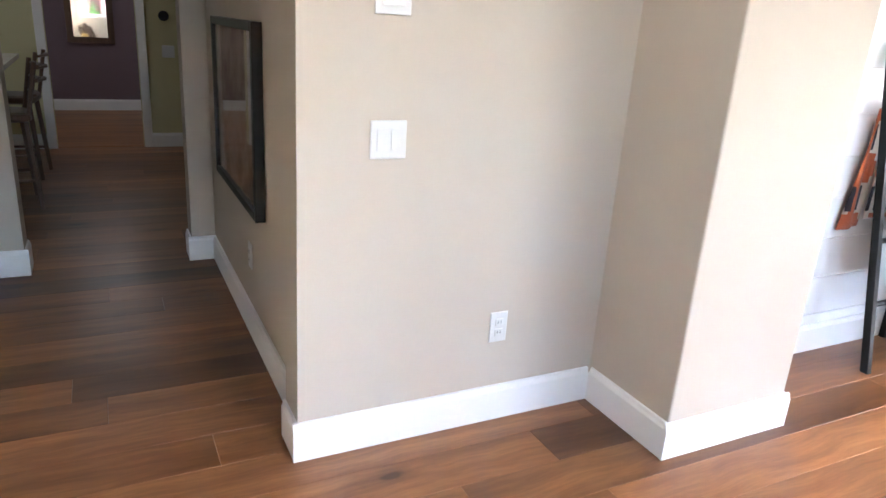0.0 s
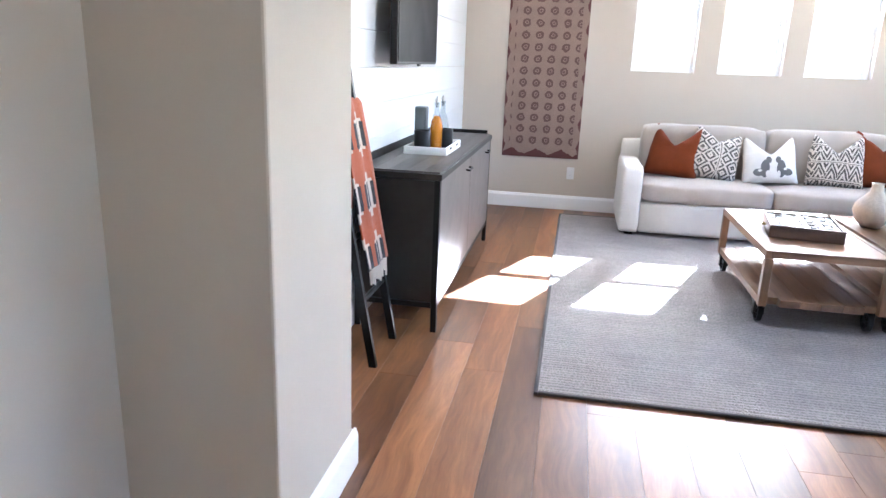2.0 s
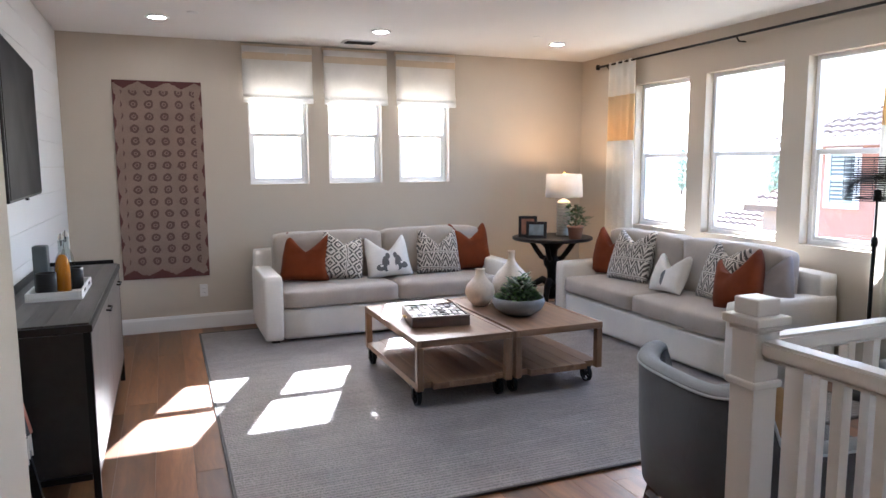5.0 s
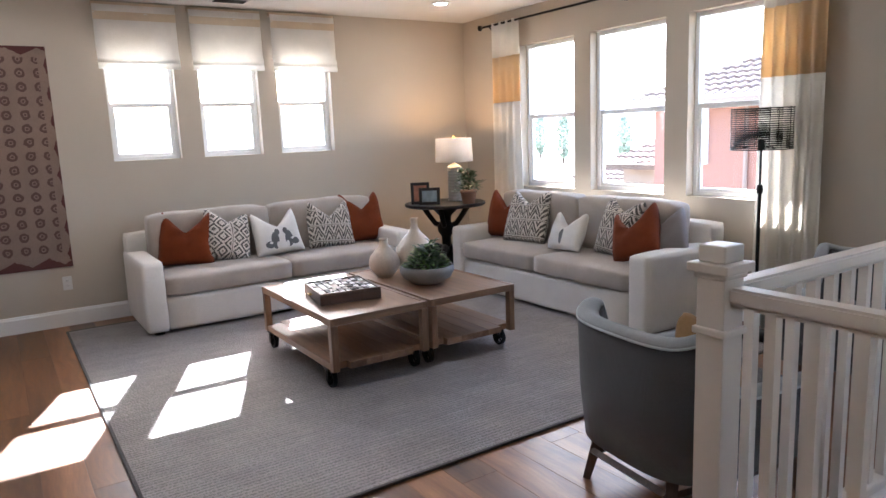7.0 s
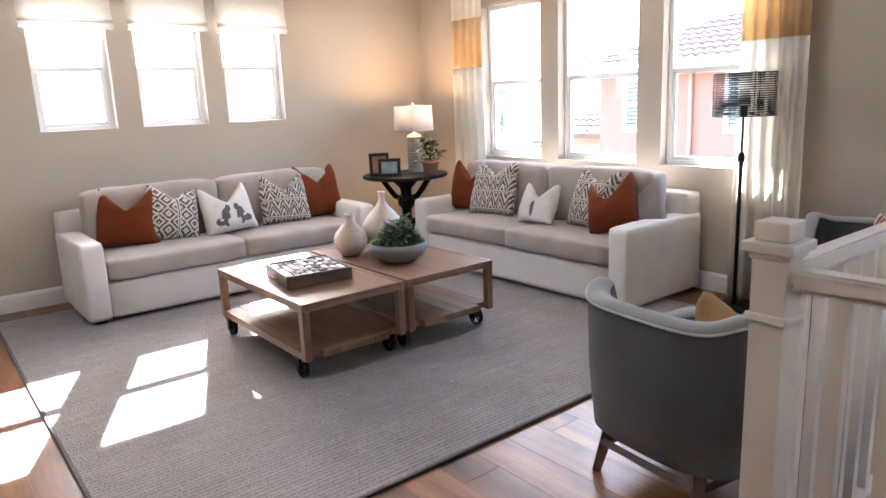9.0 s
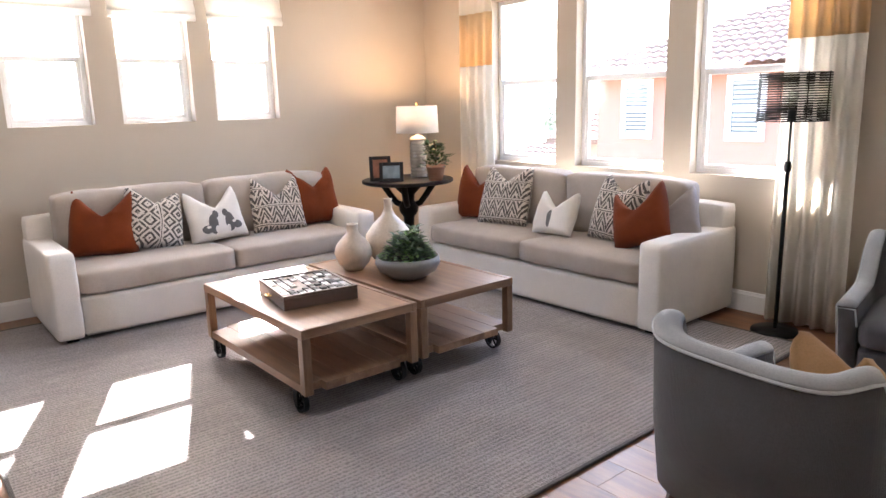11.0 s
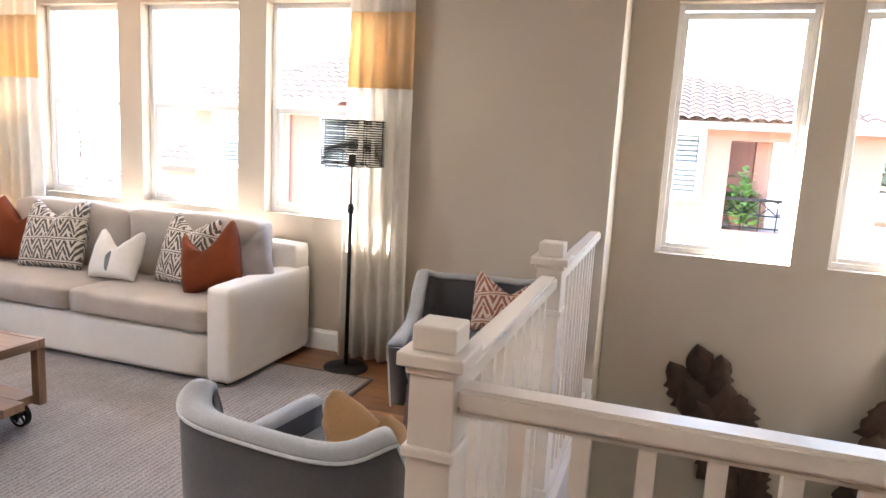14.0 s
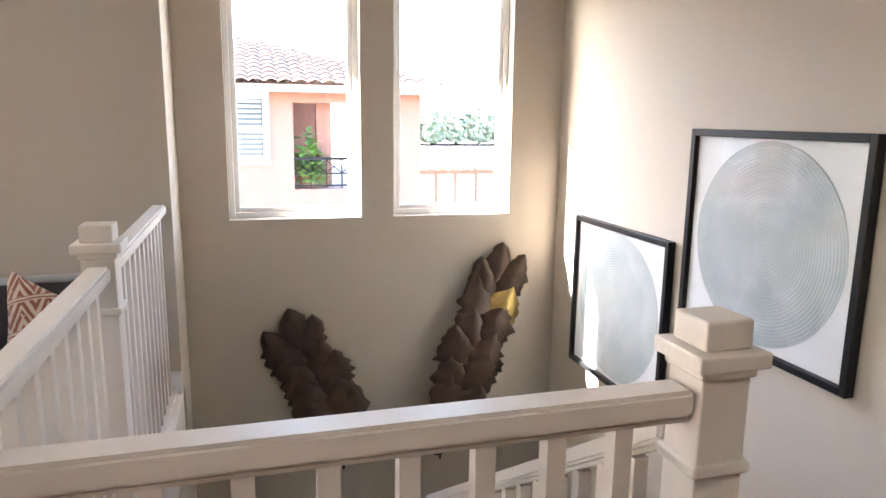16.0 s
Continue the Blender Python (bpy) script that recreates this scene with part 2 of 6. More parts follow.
def soft_box(x0, x1, y0, y1, z0, z1, r, puff=0.0, seed=0, wave=0.004, cuts=8):
    """An upholstered block: rounded, puffed out in its middle, slightly uneven."""
    bm = bmesh.new()
    box(bm, x0, x1, y0, y1, z0, z1)
    bmesh.ops.subdivide_edges(bm, edges=bm.edges[:], cuts=cuts, use_grid_fill=True)
    c = Vector(((x0 + x1) / 2, (y0 + y1) / 2, (z0 + z1) / 2))
    h = Vector((abs(x1 - x0) / 2, abs(y1 - y0) / 2, abs(z1 - z0) / 2))
    for v in bm.verts:
        d = v.co - c
        inner = Vector((max(-h[i] + r, min(h[i] - r, d[i])) for i in range(3)))
        over = d - inner
        if over.length > 1e-6:
            over = over.normalized() * min(r, max(abs(o) for o in over))
        u = [min(1, abs(d[i]) / h[i]) for i in range(3)]
        q = inner + over
        for i in range(3):
            a, b2 = u[(i + 1) % 3], u[(i + 2) % 3]
            if u[i] > 0.98:
                q[i] += math.copysign(puff * (1 - a ** 2) * (1 - b2 ** 2), d[i])
        q += Vector((smooth_noise(v.co, 6, seed), smooth_noise(v.co, 6, seed + 5), smooth_noise(v.co, 6, seed + 9))) * wave
        v.co = c + q
    return bm


def wall_mesh(axis, p0, p1, a0, a1, z0, z1, holes=()):
    """A thick upright wall with square holes through it. axis 'x': it stands at x = p0 to p1 and runs along y."""
    us = sorted({a0, a1, *(h[0] for h in holes), *(h[1] for h in holes)})
    zs = sorted({z0, z1, *(h[2] for h in holes), *(h[3] for h in holes)})

    def solid(i, j):
        if not (0 <= i < len(us) - 1 and 0 <= j < len(zs) - 1):
            return False
        u, z = (us[i] + us[i + 1]) / 2, (zs[j] + zs[j + 1]) / 2
        return not any(h[0] < u < h[1] and h[2] < z < h[3] for h in holes)

    bm = bmesh.new()
    cache = {}

    def vert(p, u, z):
        co = (p, u, z) if axis == "x" else (u, p, z)
        if co not in cache:
            cache[co] = bm.verts.new(co)
        return cache[co]

    for i in range(len(us) - 1):
        for j in range(len(zs) - 1):
            if not solid(i, j):
                continue
            u0, u1, q0, q1 = us[i], us[i + 1], zs[j], zs[j + 1]
            for p in (p0, p1):
                bm.faces.new((vert(p, u0, q0), vert(p, u1, q0), vert(p, u1, q1), vert(p, u0, q1)))
            for di, dj, e in ((-1, 0, (u0, q0, u0, q1)), (1, 0, (u1, q0, u1, q1)), (0, -1, (u0, q0, u1, q0)), (0, 1, (u0, q1, u1, q1))):
                if not solid(i + di, j + dj):
                    bm.faces.new((vert(p0, e[0], e[1]), vert(p0, e[2], e[3]), vert(p1, e[2], e[3]), vert(p1, e[0], e[1])))
    bmesh.ops.recalc_face_normals(bm, faces=bm.faces)
    return bm


# ---- the rooms: walls, ceiling, windows ----
CEIL = 2.71
WEST, EAST, STAIR_E, SOUTH = -5.335, 0.0, 0.258, -7.70
N_WIN = [(-3.74, -3.172), (-2.97, -2.412), (-2.227, -1.662)]
E_WIN = [(-1.76, -0.99), (-2.80, -1.97), (-3.80, -3.02)]
S_WIN = [(-6.411, -5.65), (-7.362, -6.609)]
N_SILL, N_HEAD, E_SILL, E_HEAD, S_SILL, S_HEAD = 1.37, 2.36, 0.925, 2.345, 0.875, 2.365


def wall(name, *a, mat=None, **k):
    return structure(part(name, wall_mesh(*a, **k), mat or M_WALL))


wall("wall_north", "y", 0.0, 0.16, WEST - 0.16, EAST + 0.16, -0.05, CEIL, holes=[(a, b, N_SILL, N_HEAD) for a, b in N_WIN])
wall("wall_east", "x", 0.0, 0.16, -5.19, 0.0, -0.05, CEIL, holes=[(a, b, E_SILL, E_HEAD) for a, b in E_WIN])
structure(part("wall_pier", boxed(-0.155, 0.02, -5.3845, -4.742, 0.0, CEIL), M_WALL))
wall("wall_stair_return", "y", -5.385, -5.192, 0.0, STAIR_E + 0.16, -1.9, CEIL)
wall("wall_stair_east", "x", STAIR_E, STAIR_E + 0.16, SOUTH, -5.387, -1.9, CEIL, holes=[(a, b, S_SILL, S_HEAD) for a, b in S_WIN])
wall("wall_south", "y", SOUTH - 0.16, SOUTH, -7.6, STAIR_E + 0.16, -1.9, CEIL)
wall("wall_west", "x", WEST - 0.16, WEST, -6.60, 0.0, -0.05, CEIL)
structure(part("wall_column", boxed(WEST - 0.02, -4.89, -5.40, -4.80, 0.0, CEIL, bevel=0.008), M_WALL))
wall("wall_hall_north", "y", -6.545, -6.40, -7.60, WEST - 0.162, -0.05, CEIL)
structure(part("wall_hall_pilaster", boxed(-7.60, -7.435, -6.68, -6.547, 0.0, CEIL), M_WALL))
structure(part("wall_hall_jamb", boxed(-7.60, -7.42, SOUTH + 0.002, -7.52, 0.0, CEIL), M_WALL))
# the room at the end of the hall and the plum room behind it
wall("wall_far_room_north", "y", -5.60, -5.44, -11.2, -7.60, -0.05, CEIL)
wall("wall_far_room_east", "x", -7.76, -7.602, -6.40, -5.60, -0.05, CEIL)
wall("wall_far_room_south", "y", -9.96, -9.80, -11.2, -7.44, -0.05, CEIL)
wall("wall_far_room_south_east", "x", -7.60, -7.44, -9.80, SOUTH - 0.162, -0.05, CEIL)
wall("wall_far_room_west", "x", -11.20, -11.05, -9.80, -5.60, -0.05, CEIL, holes=[(-7.50, -6.71, -0.05, 2.45)], mat=M_YELLOW)
wall("wall_plum_west", "x", -13.93, -13.77, -8.4, -5.8, -0.05, CEIL, mat=M_PURPLE)
wall("wall_plum_north", "y", -5.96, -5.80, -13.77, -11.2, -0.05, CEIL, mat=M_PURPLE)
wall("wall_plum_south", "y", -8.56, -8.40, -13.77, -11.2, -0.05, CEIL, mat=M_PURPLE)

# first three are in view; those further south are added unseen for fill
DOWNLIGHTS = [(-4.50, -0.89), (-2.69, -0.93), (-0.90, -0.92), (-4.50, -3.4), (-2.69, -3.4), (-0.90, -3.4), (-4.1, -6.3)]
structure(part("ceiling", boxed(-14.0, 0.45, -10.0, 0.2, CEIL, CEIL + 0.15), M_CEIL), "smooth white painted ceiling")


M_SOFFIT = plain("cream_soffit_paint", (0.55, 0.50, 0.43), 0.8)
eave = structure(new("roof_eave"), "painted overhanging eave of the roof outside the windows", "eave")
part("soffit", boxed(0.165, 0.85, -8.6, 0.40, 2.75, 2.80), M_SOFFIT, eave)
part("soffit", boxed(-6.2, 0.163, 0.165, 0.40, 2.75, 2.80), M_SOFFIT, eave)
part("fascia", boxed(0.852, 0.88, -8.6, 0.43, 2.72, 2.90), M_SOFFIT, eave)
part("fascia", boxed(-6.2, 0.85, 0.402, 0.43, 2.72, 2.90), M_SOFFIT, eave)


def baseboard(x0, y0, x1, y1, side):
    """A white board along the foot of a wall, proud of it towards side."""
    d = Vector((x1 - x0, y1 - y0, 0)).normalized()
    n = Vector(side).to_3d()
    bm = bmesh.new()
    prof = [(0.001, 0.0), (0.017, 0.0), (0.017, 0.118), (0.012, 0.128), (0.010, 0.140), (0.001, 0.142)]
    ends = []
    for p in (Vector((x0, y0, 0)), Vector((x1, y1, 0))):
        ends.append([bm.verts.new(p + n * o + Vector((0, 0, z))) for o, z in prof])
    for i in range(len(prof)):
        j = (i + 1) % len(prof)
        bm.faces.new((ends[0][i], ends[0][j], ends[1][j], ends[1][i]))
    bm.faces.new(ends[0]), bm.faces.new(ends[1][::-1])
    bmesh.ops.recalc_face_normals(bm, faces=bm.faces)
    structure(part("baseboard", bm, M_WHITE), "white painted baseboard along the wall")


for seg in (((WEST + 0.02, 0), (EAST, 0), (0, -1)), ((EAST, -0.02), (EAST, -4.74), (-1, 0)), ((-0.155, -4.723), (-0.155, -5.385), (-1, 0)),
            ((-0.155, -4.742), (0.0, -4.742), (0, 1)),
            ((WEST + 0.014, -0.02), (WEST + 0.014, -4.80), (1, 0)), ((-4.89, -4.781), (-4.89, -5.419), (1, 0)), ((WEST + 0.017, -5.40), (-4.89, -5.40), (0, -1)),
            ((WEST + 0.031, -4.80), (-4.89, -4.80), (0, 1)),
            ((WEST, -5.417), (WEST, -6.619), (1, 0)), ((WEST, -6.60), (-5.495, -6.60), (0, -1)), ((-5.495, -6.545), (-7.418, -6.545), (0, -1)), ((-7.435, -6.699), (-7.435, -6.545), (1, 0)),
            ((-7.60, -6.68), (-7.435, -6.68), (0, -1)), ((-2.95, SOUTH), (-7.403, SOUTH), (0, 1)), ((-7.42, SOUTH), (-7.42, -7.501), (1, 0)),
            ((-7.60, -7.52), (-7.42, -7.52), (0, 1)), ((-11.05, -5.6), (-11.05, -6.71), (1, 0)), ((-11.05, -7.5), (-11.05, -9.8), (1, 0)),
            ((-13.77, -5.96), (-13.77, -8.4), (1, 0))):
    (xa, ya), (xb, yb), sd = seg
    baseboard(xa, ya, xb, yb, sd)


def casing(name, x, y0, y1, top):
    ob = structure(new(name), "white painted door casing round the opening", "door casing")
    part("casing_side", boxed(x, x + 0.02, y0 - 0.08, y0, 0, top + 0.08, bevel=0.004), M_WHITE, ob)
    part("casing_side", boxed(x, x + 0.02, y1, y1 + 0.08, 0, top + 0.08, bevel=0.004), M_WHITE, ob)
    part("casing_head", boxed(x, x + 0.02, y0, y1, top, top + 0.08, bevel=0.004), M_WHITE, ob)


window_count = 0


def window_unit(axis, p, a, b, z0, z1, mid):
    """A single-hung window in a wall's hole: vinyl frame, meeting rail, lower sash and two panes. p: its outer face."""
    global window_count
    window_count += 1
    ob = structure(new(f"window_{window_count}"), "white vinyl single-hung window with two panes", "window")

    def bar(name, u0, u1, q0, q1, d0, d1, mat=M_VINYL, bevel=0.004):
        bm = boxed(p - d1, p - d0, u0, u1, q0, q1, bevel=bevel) if axis == "x" else boxed(u0, u1, p - d1, p - d0, q0, q1, bevel=bevel)
        return part(name, bm, mat, ob)

    f = 0.034
    bar("window_frame", a, a + f, z0, z1, 0.0, 0.07)
    bar("window_frame", b - f, b, z0, z1, 0.0, 0.07)
    bar("window_frame", a + f, b - f, z0, z0 + f, 0.0, 0.07)
    bar("window_frame", a + f, b - f, z1 - f, z1, 0.0, 0.07)
    bar("meeting_rail", a + f, b - f, mid - 0.02, mid + 0.02, 0.012, 0.062)
    s = 0.028
    bar("sash", a + f, a + f + s, z0 + f, mid - 0.02, 0.03, 0.06)
    bar("sash", b - f - s, b - f, z0 + f, mid - 0.02, 0.03, 0.06)
    bar("sash", a + f + s, b - f - s, z0 + f, z0 + f + s, 0.03, 0.06)
    for name, q0, q1, d in (("pane", mid + 0.02, z1 - f, 0.02), ("pane", z0 + f + s, mid - 0.02, 0.045)):
        pane = bar(name, a + f, b - f, q0, q1, d, d + 0.004, M_GLASS, 0)
        pane.visible_shadow = False
    return ob


for a, b in N_WIN:
    window_unit("y", 0.155, a, b, N_SILL, N_HEAD, 1.85)
for a, b in E_WIN:
    window_unit("x", 0.155, a, b, E_SILL, E_HEAD, 1.63)
for a, b in S_WIN:
    window_unit("x", STAIR_E + 0.155, a, b, S_SILL, S_HEAD, 2.30)

# ---- materials of the things ----
M_LINEN = weave("off_white_linen", (0.77, 0.725, 0.66), vary=0.05)
M_SEAT = weave("greige_linen", (0.42, 0.365, 0.31))
M_RUST = weave("rust_velvet", (0.150, 0.030, 0.006), scale=700, bump=0.2, sheen=0.05, vary=0.2)
M_GREYCLOTH = weave("grey_slub_cloth", (0.28, 0.25, 0.24))
M_CHAIR = weave("grey_blue_twill", (0.072, 0.069, 0.073), scale=600, sheen=0.25)
# same twill as the chair's; window light on the rim put into its colour
M_CHAIRRIM = weave("window_lit_grey_twill", (0.33, 0.34, 0.35), scale=600, sheen=0.25)
# pale cord; its tone also carries the highlight along the edges
M_PIPING = weave("highlight_pale_piping", (0.50, 0.53, 0.55))
M_TAN = weave("tan_velvet", (0.42, 0.26, 0.125), scale=600, sheen=0.2)
M_OAK = wood("pale_oak", (0.135, 0.070, 0.037), (0.285, 0.168, 0.094), "Y", 0.42)
M_OAK_X = wood("pale_oak_cross", (0.135, 0.070, 0.037), (0.285, 0.168, 0.094), "X", 0.42)
M_OAK_Z = wood("pale_oak_upright", (0.135, 0.070, 0.037), (0.285, 0.168, 0.094), "Z", 0.42)
M_WALNUT = wood("dark_walnut", (0.06, 0.032, 0.02), (0.15, 0.085, 0.05), "Z", 0.4)
M_IRON = plain("black_iron", (0.010, 0.0095, 0.0095), 0.45, 0.6, grain=90, vary=0.3, bump=0.2)
M_DARKMETAL = plain("burnished_dark_metal", (0.028, 0.025, 0.023), 0.45, 0.5, grain=14, vary=0.35, bump=0.15)
M_DOOR_GREY = plain("burnished_grey_metal", (0.17, 0.152, 0.135), 0.36, 0.45, grain=9, vary=0.35, bump=0.12, big=2.2)
M_TOP_GREY = wood("dark_grey_plank", (0.045, 0.04, 0.037), (0.12, 0.105, 0.095), "Y", 0.4)
M_CERAMIC = plain("white_glazed_ceramic", (0.76, 0.72, 0.65), 0.28, grain=35, vary=0.05, bump=0.35, dist=0.003)
M_GREYTILE = plain("grey_tile", (0.34, 0.33, 0.32), 0.4)
M_BOWL = plain("grey_concrete", (0.19, 0.185, 0.18), 0.6, grain=40, vary=0.15, bump=0.4)
M_LEAF = plain("green_leaf", (0.03, 0.075, 0.02), 0.45, grain=30, vary=0.4, bump=0.2, big=12)
M_LEAF2 = plain("pale_green_leaf", (0.13, 0.25, 0.05), 0.45, grain=30, vary=0.3, bump=0.2, big=12)
M_SOIL = plain("dark_soil", (0.03, 0.022, 0.016), 0.95, grain=60, vary=0.4, bump=0.8)
M_TERRACOTTA = plain("terracotta", (0.38, 0.20, 0.12), 0.75, grain=40, vary=0.15)
M_BLACK = plain("black_lacquer", (0.012, 0.011, 0.011), 0.42, vary=0.1, bump=0.05, spec=0.3)
M_SCREEN = plain("dark_screen", (0.012, 0.011, 0.011), 0.55, vary=0.05, bump=0.0, spec=0.08)
M_PAPER = plain("white_mat_paper", (0.80, 0.80, 0.79), 0.8, vary=0.02)
M_PICGLASS = glass("picture_glass", rough=0.01)
M_BOTTLE = glass("bottle_glass", (0.80, 0.83, 0.82), 0.05)
M_AMBER = plain("amber_liquor", (0.75, 0.26, 0.015), 0.15, vary=0.05, bump=0)
M_BRONZE = plain("aged_bronze", (0.066, 0.040, 0.025), 0.5, 0.45, grain=25, vary=0.4, bump=0.4, big=9)
M_BRASS = plain("gilded_bronze", (0.45, 0.31, 0.10), 0.4, 0.75, grain=25, vary=0.3, bump=0.4, big=9)
M_LAMPSHADE = sheer("cream_lampshade", (0.84, 0.80, 0.74), 0.16)
M_SHEER = sheer("white_sheer_curtain", (0.88, 0.85, 0.79), 0.52)
M_OCHRE = sheer("ochre_curtain_band", (0.86, 0.66, 0.40), 0.55)
M_SHADE = sheer("cream_roman_shade", (0.90, 0.87, 0.82), 0.42)
M_SHADEBAND = sheer("tan_shade_band", (0.76, 0.64, 0.48), 0.35)


def axes(tree):
    v = coords(tree)
    sp = tree.nodes.new("ShaderNodeSeparateXYZ")
    tree.links.new(v, sp.inputs[0])
    return v, sp.outputs


def op(tree, kind, a, b=None, c=None):
    m = tree.nodes.new("ShaderNodeMath")
    m.operation = kind
    for i, v in enumerate((a, b, c)):
        if v is None:
            continue
        if isinstance(v, (int, float)):
            m.inputs[i].default_value = v
        else:
            tree.links.new(v, m.inputs[i])
    return m.outputs[0]


def printed(name, build, light, dark):
    """Cloth with a print: build gives the mask of the dark colour from x and z."""
    m = weave(name, light, scale=420)
    t = m.node_tree
    b = t.nodes["Principled BSDF"]
    old = b.inputs["Base Color"].links[0].from_socket
    v, ax = axes(t)
    wob = noise_tex(t, v, 18.0, 2)
    mask = build(t, v, ax[0], ax[2], wob)
    t.links.new(mixed(t, mask, old, dark), b.inputs["Base Color"])
    return m


def diamonds(t, v, x, z, wob):
    """Nested lozenges of thin slanting lines either side of a corded seam."""
    drift = op(t, "MULTIPLY", op(t, "SUBTRACT", noise_tex(t, v, 7.0, 2), 0.5), 0.04)
    p = op(t, "ADD", op(t, "PINGPONG", op(t, "ADD", x, drift), 0.072), op(t, "MULTIPLY", op(t, "PINGPONG", z, 0.062), 1.1))
    p = op(t, "ADD", p, op(t, "MULTIPLY", wob, 0.016))
    lines = op(t, "GREATER_THAN", op(t, "PINGPONG", p, 0.022), 0.0112)
    breaks = op(t, "GREATER_THAN", noise_tex(t, v, 45.0, 2), 0.36)
    lines = op(t, "MULTIPLY", lines, breaks)
    off = op(t, "ABSOLUTE", op(t, "SUBTRACT", op(t, "ADD", x, drift), 0.012))
    strip = op(t, "LESS_THAN", off, 0.014)
    cord = op(t, "LESS_THAN", op(t, "PINGPONG", off, 0.009), 0.0035)
    return op(t, "MULTIPLY", op(t, "ADD", op(t, "MULTIPLY", lines, op(t, "SUBTRACT", 1.0, strip)), op(t, "MULTIPLY", strip, cord)), 0.92)


def zigzags(t, v, x, z, wob):
    """Rows of broken, nested zigzags between corded bands."""
    drift = op(t, "MULTIPLY", op(t, "SUBTRACT", noise_tex(t, v, 6.0, 2), 0.5), 0.03)
    row = op(t, "MODULO", op(t, "ADD", op(t, "ADD", z, 0.115), drift), 0.15)
    d = op(t, "SUBTRACT", op(t, "SUBTRACT", row, 0.024), op(t, "MULTIPLY", op(t, "PINGPONG", op(t, "ADD", x, drift), 0.048), 2.2))
    d = op(t, "ADD", op(t, "ABSOLUTE", d), op(t, "MULTIPLY", wob, 0.016))
    lines = op(t, "GREATER_THAN", op(t, "PINGPONG", d, 0.033), 0.0170)
    lines = op(t, "MULTIPLY", lines, op(t, "GREATER_THAN", noise_tex(t, v, 45.0, 2), 0.37))
    band = op(t, "LESS_THAN", row, 0.024)
    cord = op(t, "GREATER_THAN", op(t, "PINGPONG", row, 0.008), 0.0050)
    return op(t, "MULTIPLY", op(t, "ADD", op(t, "MULTIPLY", lines, op(t, "SUBTRACT", 1.0, band)), op(t, "MULTIPLY", band, cord)), 0.92)


def blot(t, x, z, wob, cx, cz, rx, rz, edge=0.35):
    dx = op(t, "DIVIDE", op(t, "SUBTRACT", x, cx), rx)
    dz = op(t, "DIVIDE", op(t, "SUBTRACT", z, cz), rz)
    d = op(t, "ADD", op(t, "MULTIPLY", dx, dx), op(t, "MULTIPLY", dz, dz))
    return op(t, "LESS_THAN", op(t, "ADD", d, op(t, "MULTIPLY", wob, edge)), 1.0)


def quails(t, v, x, z, wob):
    """Two dark birds breast to breast, with pale spots on the wings."""
    a = blot(t, x, z, wob, -0.055, 0.115, 0.042, 0.085, 0.5)
    for c in ((-0.025, 0.19, 0.026, 0.034), (-0.10, 0.085, 0.055, 0.036), (0.075, 0.115, 0.042, 0.085), (0.05, 0.19, 0.024, 0.034), (0.125, 0.09, 0.05, 0.034)):
        a = op(t, "MAXIMUM", a, blot(t, x, z, wob, *c, 0.5))
    pale = blot(t, x, z, wob, -0.095, 0.10, 0.018, 0.011, 0.3)
    for c in ((0.105, 0.115, 0.016, 0.012), (-0.03, 0.075, 0.02, 0.03), (0.055, 0.07, 0.016, 0.03)):
        pale = op(t, "MAXIMUM", pale, blot(t, x, z, wob, *c, 0.3))
    return op(t, "MULTIPLY", op(t, "MULTIPLY", a, op(t, "SUBTRACT", 1.0, pale)), 0.88)


def feather(t, v, x, z, wob):
    return op(t, "MULTIPLY", blot(t, x, z, wob, 0.0, 0.11, 0.022, 0.075, 0.4), 0.85)


M_DIAMOND = printed("cream_cloth_with_black_diamonds", diamonds, (0.62, 0.56, 0.48), (0.04, 0.034, 0.031))
M_ZIGZAG = printed("cream_cloth_with_black_zigzags", zigzags, (0.62, 0.56, 0.48), (0.04, 0.034, 0.031))
M_BIRDS = printed("white_cloth_with_dark_birds", quails, (0.74, 0.71, 0.66), (0.05, 0.05, 0.055))
M_FEATHER = printed("white_cloth_with_dark_feather", feather, (0.74, 0.71, 0.66), (0.06, 0.06, 0.065))
M_KILIM = printed("kilim_cloth", zigzags, (0.60, 0.47, 0.37), (0.24, 0.075, 0.042))


